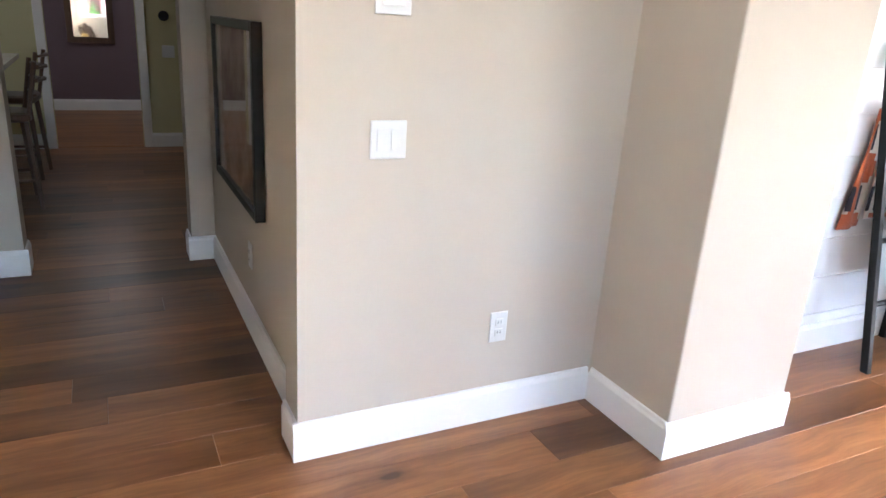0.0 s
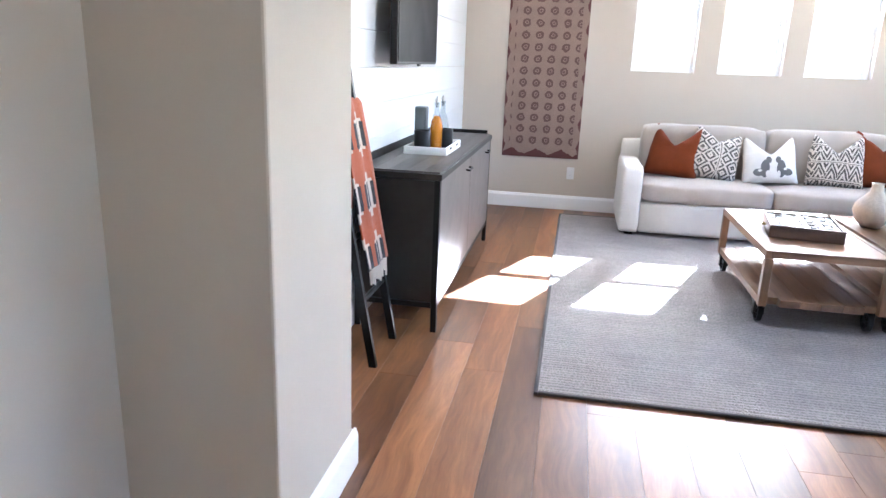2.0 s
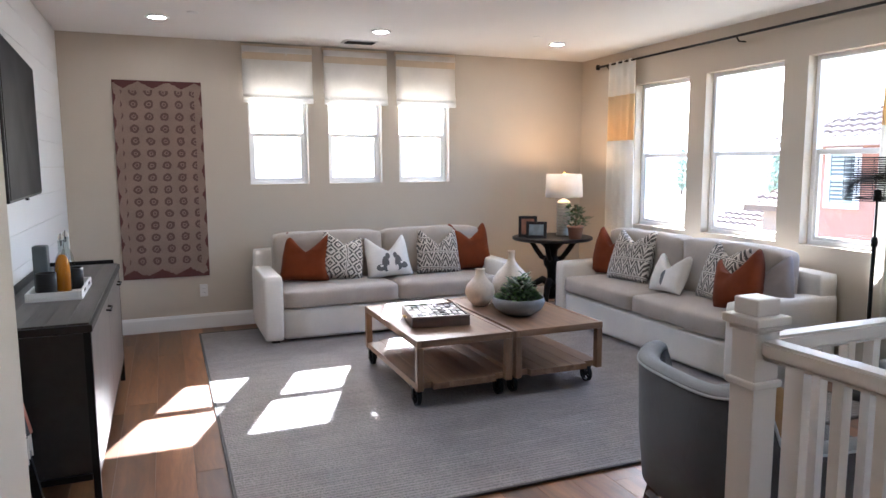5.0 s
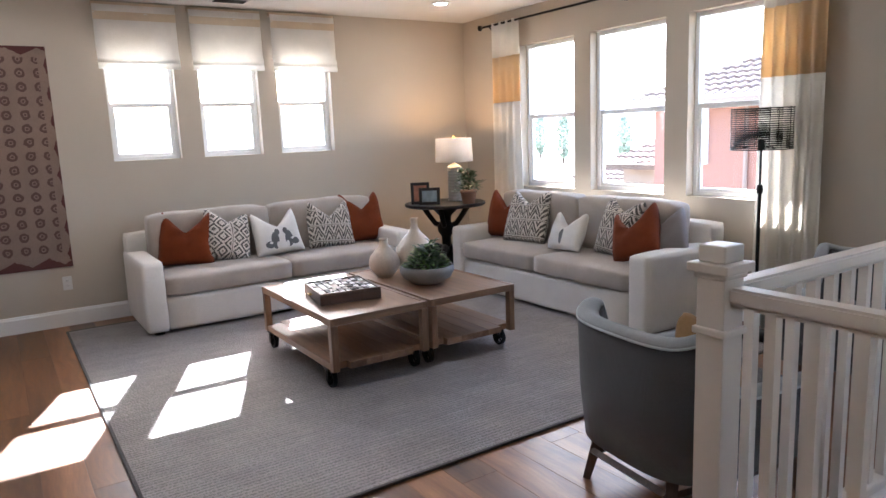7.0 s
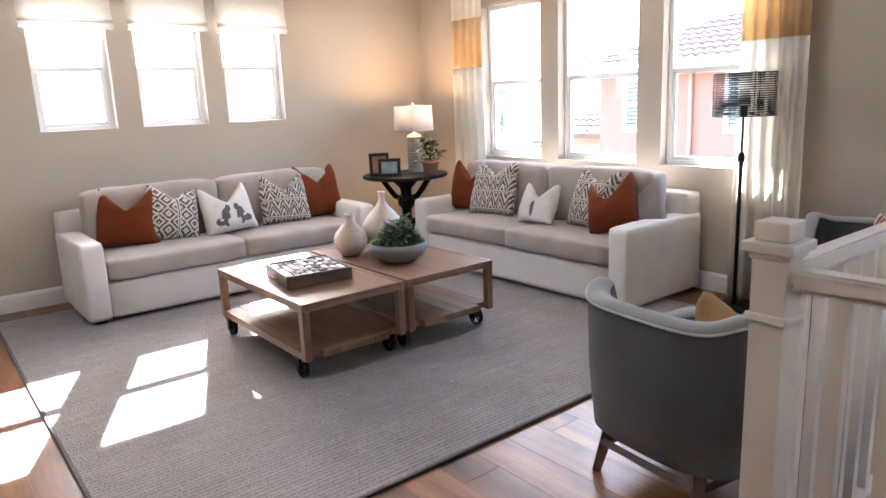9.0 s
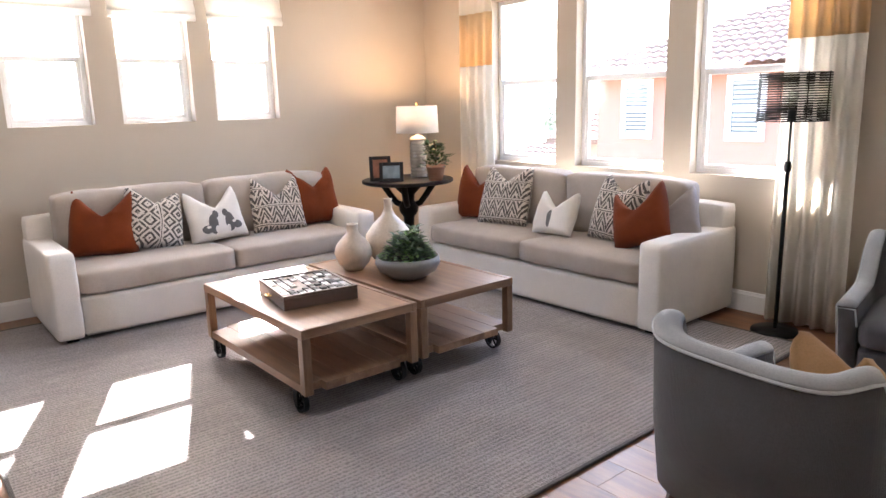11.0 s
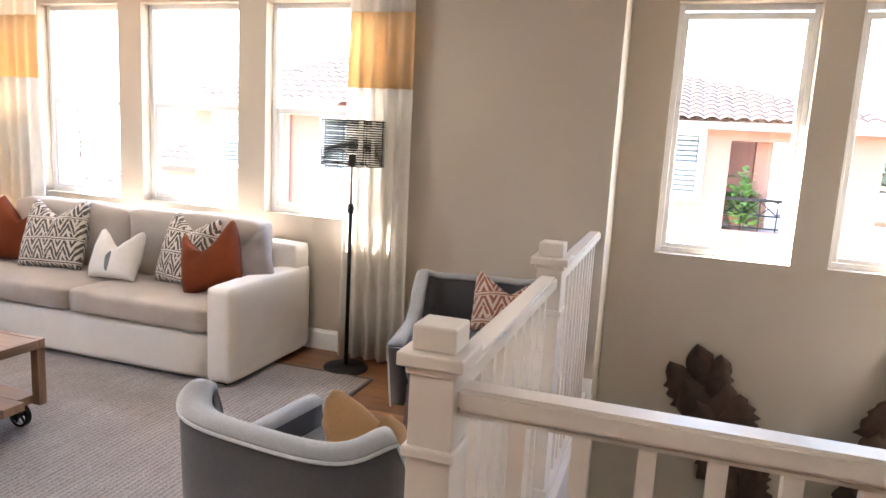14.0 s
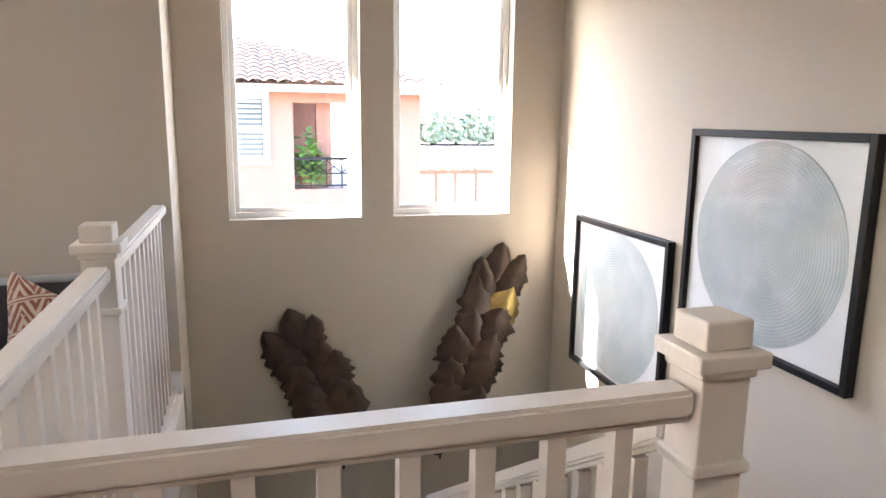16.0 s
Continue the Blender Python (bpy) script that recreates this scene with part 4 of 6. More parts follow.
lamp = thing("table_lamp", "ribbed ceramic table lamp with lit drum shade", "lamp", (-0.62, -0.64, 0.80))
prof = [(0.0, 0.0), (0.075, 0.0), (0.075, 0.015)]
for k in range(11):
    z = 0.022 + k * 0.031
    prof += [(0.070, z), (0.078, z + 0.011), (0.070, z + 0.022)]
prof += [(0.05, 0.37), (0.015, 0.385), (0.012, 0.43), (0.0, 0.43)]
part("base", spun(prof, 28), plain("grey_striped_ceramic", (0.27, 0.245, 0.205), 0.4, grain=22, vary=0.4, bump=0.3), lamp, smooth=True)
bm = bmesh.new()
n = 40
rings = [[bm.verts.new((r * math.cos(2 * math.pi * k / n), r * math.sin(2 * math.pi * k / n), z)) for k in range(n)] for r, z in ((0.195, 0.405), (0.186, 0.645), (0.183, 0.645), (0.192, 0.405))]
for i in range(4):
    for k in range(n):
        bm.faces.new((rings[i][k], rings[i][(k + 1) % n], rings[(i + 1) % 4][(k + 1) % n], rings[(i + 1) % 4][k]))
part("shade", bm, M_LAMPSHADE, lamp, "cream drum lampshade, lit from within", True)
part("finial", spun([(0.0, 0.60), (0.006, 0.60), (0.006, 0.655), (0.012, 0.665), (0.0, 0.68)], 12), M_BRASS, lamp)
bm = spun([(0.0, 0.45), (0.02, 0.46), (0.032, 0.50), (0.028, 0.54), (0.0, 0.56)], 16)
part("bulb", bm, glowing("warm_bulb", (1.0, 0.62, 0.30), 3.0), lamp, smooth=True)
bulb_light = new("table_lamp_light", bpy.data.lights.new("table_lamp_light", "POINT"))
bulb_light.data.energy, bulb_light.data.color, bulb_light.data.shadow_soft_size = LAMP, (1.0, 0.60, 0.30), 0.06
bulb_light.location = (-0.62, -0.64, 0.80 + 0.60)


def photo_frame(at, rz, w, h, tint):
    ob = thing("photo_frame", "small black photo frame standing on the table", "photo frame", at, rz, "photo frames on the side table")
    lean = pose(0, 0, 0, -10, 0, 0)
    for a in ((-w / 2, -w / 2 + 0.03, 0, h), (w / 2 - 0.03, w / 2, 0, h)):
        o = part("frame_side", boxed(a[0], a[1], -0.01, 0.012, a[2], a[3], bevel=0.003), M_BLACK, ob)
        o.matrix_basis = lean
    for z in (0, h - 0.03):
        o = part("frame_bar", boxed(-w / 2 + 0.03, w / 2 - 0.03, -0.01, 0.012, z, z + 0.03, bevel=0.003), M_BLACK, ob)
        o.matrix_basis = lean
    o = part("photo", boxed(-w / 2 + 0.028, w / 2 - 0.028, -0.004, 0.004, 0.028, h - 0.028), plain("photo_print", tint, 0.35, grain=14, vary=0.6, bump=0, big=9), ob)
    o.matrix_basis = lean
    o = part("stand", boxed(-0.02, 0.02, 0.0, 0.006, 0.0, h * 0.7), M_BLACK, ob)
    o.matrix_basis = pose(0, h * 0.33, 0, 18, 0, 0)
    return ob


photo_frame((-1.06, -0.66, 0.801), 28 - 56, 0.19, 0.22, (0.30, 0.12, 0.07))
photo_frame((-1.03, -0.78, 0.801), -38, 0.21, 0.17, (0.20, 0.25, 0.28))
pp = thing("potted_plant", "small green plant in a terracotta pot", "plant", (-0.70, -0.99, 0.80))
part("pot", spun([(0.0, 0.0), (0.06, 0.0), (0.078, 0.11), (0.085, 0.11), (0.085, 0.135), (0.075, 0.135), (0.07, 0.11), (0.0, 0.105)], 24), M_TERRACOTTA, pp, smooth=True)
bm = bmesh.new()
for k in range(8):
    leaves(bm, (random.uniform(-0.05, 0.05), random.uniform(-0.05, 0.05), 0.12 + 0.026 * k), 40, 0.115 - 0.007 * k, 0.05, 0.03, 40 + k)
part("foliage", bm, M_LEAF, pp)
part("stem", tube([(0, 0, 0.11), (0.01, 0, 0.22), (0, 0.01, 0.34)], 0.006, 6), M_WALNUT, pp)

# ---- armchairs ----


def armchair(at, rz, label):
    """A barrel chair on splayed walnut legs; its front looks to local -y."""
    ob = thing("armchair", label, "armchair", at, rz, "pair of barrel armchairs")

    def loop(r_in):
        """Plan of the shell: straight arms and a flattened round back."""
        pts = []
        for k in range(41):
            s = k / 40 * 2 - 1
            if abs(s) > 0.66:
                f = (abs(s) - 0.66) / 0.34
                pts.append((math.copysign(0.37 - r_in, s), 0.05 - f * 0.42))
            else:
                a = s / 0.66 * math.pi / 2
                u, v = math.sin(a), math.cos(a)
                pts.append(((0.37 - r_in) * math.copysign(abs(u) ** 0.62, u), 0.05 + (0.32 - r_in) * abs(v) ** 0.62))
        return pts

    def top(k):
        s = abs(k / 40 * 2 - 1)
        fall = min(1, max(0, (s - 0.50) / 0.14))
        return 0.738 + 0.03 * math.exp(-((s - 0.48) / 0.14) ** 2) - 0.21 * (fall * fall * (3 - 2 * fall))

    outer, inner = loop(0.0), loop(0.075)
    bm = bmesh.new()
    cols = []
    for k in range(41):
        (ox, oy), (ix, iy) = outer[k], inner[k]
        t = top(k)
        col = [(ox * 0.93, oy * 0.93, 0.20), (ox * 0.98, oy * 0.98, 0.42), (ox, oy, t - 0.02)]
        col += [(ix, iy, t - 0.02), (ix * 0.98, iy * 0.98, 0.40), (ix * 0.96, iy * 0.96, 0.20)]
        cols.append([bm.verts.new(c) for c in col])
    for p, q in zip(cols, cols[1:]):
        for i in range(6):
            j = (i + 1) % 6
            bm.faces.new((p[i], q[i], q[j], p[j]))
    bm.faces.new(cols[0]), bm.faces.new(cols[-1][::-1])
    bmesh.ops.recalc_face_normals(bm, faces=bm.faces)
    part("barrel_back", bm, M_CHAIR, ob, smooth=True)
    bm = bmesh.new()
    rings = []
    for k in range(41):
        (ox, oy), (ix, iy) = outer[k], inner[k]
        ring = []
        for m in range(9):
            a = math.pi * m / 8
            c = 0.5 + 0.54 * math.cos(a)
            ring.append(bm.verts.new((ix + (ox - ix) * c, iy + (oy - iy) * c, top(k) - 0.021 + 0.028 * math.sin(a) + 0.002 * smooth_noise((k * 0.2, m, 0), 1, 3))))
        rings.append(ring)
    for p, q in zip(rings, rings[1:]):
        for i in range(8):
            bm.faces.new((p[i], p[i + 1], q[i + 1], q[i]))
        bm.faces.new((p[8], p[0], q[0], q[8]))
    bm.faces.new(rings[0]), bm.faces.new(rings[-1][::-1])
    bmesh.ops.recalc_face_normals(bm, faces=bm.faces)
    part("rim_roll", bm, M_CHAIRRIM, ob, "grey rim band, paled as if lit by the windows", True)
    part("piping", tube([(x * 1.006, y * 1.006, top(k) - 0.022) for k, (x, y) in enumerate(outer)], 0.0055, 6), M_PIPING, ob, "corded piping, pale as a lit edge")
    for s in (0, 40):
        x, y = outer[s]
        xi, yi = inner[s]
        part("piping", tube([(x * 0.93, y - 0.004, 0.20), (x, y - 0.004, top(s) - 0.03), (xi, yi - 0.004, top(s) - 0.03), (xi * 0.96, yi - 0.004, 0.42)], 0.005, 6), M_PIPING, ob, "corded piping, pale as a lit edge")
    part("seat_base", soft_box(-0.275, 0.275, -0.39, 0.25, 0.20, 0.32, 0.03, 0.0, 3, 0.002), M_CHAIR, ob, smooth=True)
    part("seat_cushion", soft_box(-0.272, 0.272, -0.42, 0.22, 0.322, 0.46, 0.045, 0.02, 4, 0.005, 10), M_CHAIR, ob, smooth=True)
    part("stretcher", tube([(-0.215, 0.295, 0.13), (0.215, 0.295, 0.13)], 0.018, 4), M_WALNUT, ob, "dark walnut stretcher")
    for x, y, sx, sy in ((-0.24, -0.32, -1, -1), (0.24, -0.32, 1, -1), (-0.21, 0.26, -1, 1), (0.21, 0.26, 1, 1)):
        bm = tube([(x + sx * 0.03, y + sy * 0.05, 0.0), (x, y, 0.21)], [0.022, 0.034], 4)
        part("leg", bm, M_WALNUT, ob, "dark walnut leg")
    for s in (-1, 1):
        part("stretcher", tube([(s * 0.25, -0.34, 0.12), (s * 0.22, 0.285, 0.12)], 0.018, 4), M_WALNUT, ob, "dark walnut stretcher")
    part("stretcher", tube([(-0.235, -0.02, 0.12), (0.235, -0.02, 0.12)], 0.018, 4), M_WALNUT, ob, "dark walnut stretcher")
    return ob


armchair((-2.37, -4.82, 0), 83, "grey barrel armchair with its back to the railing")
armchair((-0.76, -4.80, 0), -80, "grey barrel armchair in front of the pier")
cushion((-2.37, -4.975, 0.475), 66, 16, 0, 0.26, 0.255, M_TAN, "tan velvet cushion with a pressed-in top", 21, 0.105, 0.15, 0.0, "cushions on the armchairs")
cushion((-0.60, -4.95, 0.475), -72, 24, 2, 0.38, 0.31, M_KILIM, "cream and rust kilim-patterned cushion", 22, 0.10, 0.15, 0.03, "cushions on the armchairs")

# ---- floor lamp ----
fl = thing("floor_lamp", "black floor lamp with a wire drum shade", "lamp", (-0.30, -3.84, 0))
part("base_plate", spun([(0.0, 0.0), (0.14, 0.0), (0.145, 0.008), (0.14, 0.02), (0.03, 0.03), (0.0, 0.03)], 32), M_IRON, fl, smooth=True)
part("pole", tube([(0, 0, 0.03), (0, 0, 1.04)], 0.0125, 12), M_IRON, fl, smooth=True)
part("collar", spun([(0.0, 1.01), (0.018, 1.01), (0.022, 1.04), (0.016, 1.07), (0.0, 1.07)], 12), M_IRON, fl)
part("upper_pole", tube([(0, 0, 1.06), (0, 0, 1.34)], 0.007, 10), M_IRON, fl)
part("socket", spun([(0.0, 1.30), (0.024, 1.305), (0.022, 1.37), (0.0, 1.38)], 14), M_IRON, fl)
sh = part("shade_frame", tube([(0.195 * math.cos(a), 0.195 * math.sin(a), 1.31) for a in (k * math.pi / 20 for k in range(41))], 0.004, 6), M_IRON, fl, "black wire shade frame")
for k in range(19):
    z = 1.322 + k * 0.0142
    part("wire", tube([(0.195 * math.cos(a), 0.195 * math.sin(a), z) for a in (j * math.pi / 18 for j in range(37))], 0.0036, 4), M_IRON, sh)
for k in range(8):
    a = k * math.pi / 4
    part("rib", tube([(0.195 * math.cos(a), 0.195 * math.sin(a), 1.31), (0.195 * math.cos(a), 0.195 * math.sin(a), 1.586)], 0.003, 4), M_IRON, sh)
for k in range(3):
    a = k * 2 * math.pi / 3
    part("spider", tube([(0, 0, 1.335), (0.195 * math.cos(a), 0.195 * math.sin(a), 1.31)], 0.003, 4), M_IRON, sh)
part("bulb", spun([(0.0, 1.38), (0.018, 1.39), (0.032, 1.44), (0.026, 1.475), (0.0, 1.49)], 14), M_BOTTLE, fl, "clear glass bulb, unlit", True)

# ---- curtains and shades ----
rod = thing("curtain_rod", "thin black iron curtain rod over the windows", "curtain rod")
part("pole", tube([(-0.10, -0.47, 2.585), (-0.10, -4.20, 2.585)], 0.011, 10), M_IRON, rod)
for y in (-0.455, -4.215):
    part("finial", spun([(0.0, -0.03), (0.018, -0.025), (0.026, 0.0), (0.018, 0.025), (0.0, 0.03)], 12, (-0.10, y, 2.585)), M_IRON, rod)
for y in (-0.62, -2.40, -4.10):
    part("bracket", tube([(-0.10, y, 2.575), (-0.07, y, 2.545), (0.0, y, 2.545)], 0.007, 6), M_IRON, rod)


def curtain(y0, y1, z_top, label, seed, folds, flare):
    """A pleated panel with an ochre band."""
    ob = thing("curtain", label, "curtain", group="curtain pair")
    n = folds * 10
    rows = [0.015, 0.4, 0.8, 1.2, 1.50, 1.79, 2.05, 2.25, 2.45, z_top]

    def at(i, z):
        u = i / n
        amp = 0.035 * (0.55 + 0.45 * (1 - z / z_top)) * (0.8 + 0.4 * smooth_noise((u * 4, 0, 0), 1, seed))
        w = 1 + flare * (1 - z / z_top)
        c = (y0 + y1) / 2
        return (-0.10 + amp * math.sin(2 * math.pi * folds * u + 0.6 * smooth_noise((u * 3, z * 0.7, 0), 1, seed)), c + (u - 0.5) * (y1 - y0) * w, z)

    for name, k0, k1, mat in (("lower_panel", 0, 5, M_SHEER), ("ochre_band", 5, 7, M_OCHRE), ("upper_panel", 7, 9, M_SHEER)):
        bm = bmesh.new()
        grid = [[bm.verts.new(at(i, rows[k])) for i in range(n + 1)] for k in range(k0, k1 + 1)]
        for p, q in zip(grid, grid[1:]):
            for i in range(n):
                bm.faces.new((p[i], p[i + 1], q[i + 1], q[i]))
        o = part(name, bm, mat, ob, "ochre cloth band" if name == "ochre_band" else "", True)
        so = o.modifiers.new("thickness", "SOLIDIFY")
        so.thickness = 0.002
    return ob


curtain(-1.10, -0.66, 2.60, "narrow white curtain with an ochre band", 2, 4, 0.05)
curtain(-4.13, -3.70, 2.60, "gathered white curtain with an ochre band", 4, 5, 0.12)

for a, b in N_WIN:
    rs = thing("roman_shade", "cream roman shade half lowered over the window", "window shade", group="roman shades")
    x0, x1 = a - 0.045, b + 0.045
    part("headrail", boxed(x0, x1, -0.055, -0.004, 2.655, 2.69), M_SHADEBAND, rs)
    bm = bmesh.new()
    prof = [(-0.060, 2.668), (-0.066, 2.60), (-0.060, 2.54), (-0.062, 2.40), (-0.060, 2.28), (-0.085, 2.235), (-0.078, 2.20), (-0.060, 2.215), (-0.090, 2.175), (-0.080, 2.148), (-0.058, 2.15)]
    g = [[bm.verts.new((x0 + (x1 - x0) * i / 8, y + 0.003 * math.sin(i * 1.3 + z * 9), z)) for i in range(9)] for y, z in prof]
    for p, q in zip(g, g[1:]):
        for i in range(8):
            bm.faces.new((p[i], p[i + 1], q[i + 1], q[i]))
    o = part("cloth", bm, M_SHADE, rs, smooth=True)
    o.modifiers.new("thickness", "SOLIDIFY").thickness = 0.003
    bm = boxed(x0 + 0.001, x1 - 0.001, -0.0715, -0.0685, 2.545, 2.61)
    part("band", bm, M_SHADEBAND, rs, "tan cloth band")

# ---- white boarded wall, sideboard, television, ladder ----
boards = structure(new("wall_boarding"), "white painted horizontal shiplap boarding on the wall", "wall boarding")
nb = 14
for k in range(nb):
    z0, z1 = 0.0 + CEIL * k / nb, CEIL * (k + 1) / nb - 0.002
    part("board", boxed(WEST + 0.0005, WEST + 0.014, -4.797, -0.002, z0, z1, bevel=0.0015, seg=1), M_SHIPLAP, boards)

sb = thing("sideboard", "dark burnished metal sideboard standing against the white wall", "sideboard")
x0, x1, y0, y1, zb, zt = -5.300, -4.850, -3.51, -1.47, 0.165, 0.865
part("carcass", boxed(x0, x1 - 0.022, y0 + 0.012, y1 - 0.012, zb, zt - 0.045), M_DARKMETAL, sb)
for yy in (y0, y1 - 0.012):
    part("side_panel", boxed(x0 + 0.03, x1 - 0.03, yy, yy + 0.012, zb + 0.02, zt - 0.05), M_DARKMETAL, sb)
for xa in (x0, x1 - 0.03):
    for ya in (y0 - 0.004, y1 - 0.026):
        part("leg", boxed(xa, xa + 0.03, ya, ya + 0.03, 0.0, zt - 0.045), M_IRON, sb, "black iron leg")
part("base_rail", boxed(x1 - 0.028, x1 - 0.004, y0 + 0.03, y1 - 0.03, zb - 0.03, zb - 0.002), M_IRON, sb)
part("base_rail", boxed(x0 + 0.03, x1 - 0.032, y0, y0 + 0.02, zb - 0.03, zb - 0.002), M_IRON, sb)
part("top", boxed(x0 - 0.005, x1 + 0.008, y0 - 0.012, y1 + 0.012, zt - 0.045, zt - 0.012, bevel=0.003), M_DARKMETAL, sb)
n = 5
for k in range(n):
    a = x0 + 0.008 + (x1 - x0 - 0.012) * k / n
    part("top_plank", boxed(a, a + (x1 - x0 - 0.012) / n - 0.002, y0 + 0.006, y1 - 0.006, zt - 0.012, zt - 0.004), M_TOP_GREY, sb)
part("gallery", boxed(x0 - 0.005, x0 + 0.007, y0 - 0.012, y1 + 0.012, zt - 0.011, zt + 0.038), M_IRON, sb, "raised black back edge")
part("gallery", boxed(x0 + 0.008, x1 - 0.03, y1, y1 + 0.012, zt - 0.011, zt + 0.022), M_IRON, sb, "raised black end edge")
for ya, yb, hy in ((y0 + 0.03, (y0 + y1) / 2 - 0.002, -2.62), ((y0 + y1) / 2 + 0.002, y1 - 0.03, -1.72)):
    d = part("door", boxed(x1 - 0.021, x1, ya, yb, zb + 0.005, zt - 0.05, bevel=0.002), M_DOOR_GREY, sb, "burnished grey metal door")
    part("handle", tube([(x1, hy - 0.06, 0.755), (x1 + 0.022, hy - 0.06, 0.752), (x1 + 0.022, hy + 0.06, 0.752), (x1, hy + 0.06, 0.755)], 0.006, 8), M_IRON, d, "black iron pull")

tray = thing("tray", "white wooden serving tray holding bottles and glasses", "tray", (-5.07, -2.64, 0.8615), 0)
part("tray_floor", boxed(-0.13, 0.13, -0.25, 0.25, 0.0, 0.012), M_WHITE, tray)
for a in ((-0.13, -0.118, -0.25, 0.25), (0.118, 0.13, -0.25, 0.25), (-0.118, 0.118, -0.25, -0.238), (-0.118, 0.118, 0.238, 0.25)):
    part("tray_side", boxed(*a, 0.0125, 0.045, bevel=0.003), M_WHITE, tray)
for y in (-0.11, 0.11):
    part("hand_hole", boxed(0.1295, 0.1315, y - 0.035, y + 0.035, 0.022, 0.036), M_SLOT, tray)


def bottle(x, y, mat, label, fill):
    ob = thing("bottle", label, "bottle", (x, y, 0.874), group="swing-top bottles")
    part("glass_body", spun([(0.0, 0.0), (0.038, 0.0), (0.041, 0.01), (0.041, 0.13), (0.034, 0.17), (0.016, 0.215), (0.014, 0.265), (0.017, 0.268), (0.017, 0.28), (0.0, 0.28)], 20), M_BOTTLE, ob, smooth=True)
    if fill:
        part("liquor", spun([(0.0, 0.004), (0.036, 0.004), (0.037, 0.13), (0.030, 0.17), (0.014, 0.20), (0.0, 0.20)], 20), mat, ob, "amber liquor", True)
    part("stopper", spun([(0.0, 0.281), (0.013, 0.281), (0.015, 0.295), (0.008, 0.31), (0.0, 0.312)], 12), M_CERAMIC, ob)
    part("wire_bail", tube([(0, -0.018, 0.25), (0, -0.022, 0.28), (0, -0.008, 0.315), (0, 0.008, 0.315), (0, 0.022, 0.28), (0, 0.018, 0.25)], 0.002, 5), M_IRON, ob)


bottle(-5.05, -2.66, M_AMBER, "swing-top glass bottle of amber liquor", True)
bottle(-5.05, -2.47, M_AMBER, "clear swing-top glass bottle, almost empty", False)
for x, y in ((-5.12, -2.745), (-5.01, -2.575)):
    g = part("tumbler", spun([(0.0, 0.0), (0.044, 0.0), (0.049, 0.008), (0.050, 0.115), (0.047, 0.117), (0.044, 0.112), (0.042, 0.012), (0.0, 0.010)], 24), M_BLACK, smooth=True)
    g.location = (x, y, 0.8742)
    tagged(g, "black glass tumbler on the white tray", "glass", "tumblers on the tray")
carafe = part("canister", boxed(-0.035, 0.035, -0.045, 0.045, 0.0, 0.25, bevel=0.008), plain("slate_grey_tin", (0.10, 0.115, 0.12), 0.4, grain=30, vary=0.15))
carafe.location = (-5.155, -2.62, 0.8742)
tagged(carafe, "tall slate-grey canister standing on the tray", "canister")

tv = thing("television", "black flat-screen television on a wall bracket", "television", (-5.235, -2.42, 1.775), 3)
part("housing", boxed(-0.03, 0.012, -0.71, 0.71, -0.40, 0.40, bevel=0.006), M_BLACK, tv)
part("screen", boxed(0.0125, 0.016, -0.695, 0.695, -0.385, 0.385), M_SCREEN, tv, "dark glossy screen")
part("sensor", boxed(0.0, 0.014, -0.03, 0.03, -0.412, -0.4005), M_BLACK, tv)
part("wall_bracket", boxed(-0.085, -0.031, -0.12, 0.12, -0.12, 0.12), M_IRON, tv)

ld = thing("blanket_ladder", "dark wooden ladder leaning on the white wall", "ladder")
TILT = Vector((-5.30, 0, 1.47)) - Vector((-5.05, 0, 0.0))


def on_ladder(y, z):
    return (-5.05 + TILT.x * z / 1.47, y, z)


for ya, yb in ((-4.00, -4.03), (-3.645, -3.70)):
    bm = bmesh.new()
    g = []
    for z, y in ((0.0, ya), (1.47, yb)):
        p = Vector(on_ladder(y, z))
        g.append([bm.verts.new(p + Vector((dx, dy, 0))) for dx, dy in ((-0.018, -0.014), (0.018, -0.014), (0.018, 0.014), (-0.018, 0.014))])
    for i in range(4):
        bm.faces.new((g[0][i], g[0][(i + 1) % 4], g[1][(i + 1) % 4], g[1][i]))
    bm.faces.new(g[0][::-1]), bm.faces.new(g[1])
    bmesh.ops.recalc_face_normals(bm, faces=bm.faces)
    part("rail", bm, M_IRON, ld)
for z in (0.32, 0.61, 0.90, 1.20):
    part("rung", tube([on_ladder(-4.02, z), on_ladder(-3.65, z)], 0.013, 8), M_IRON, ld)


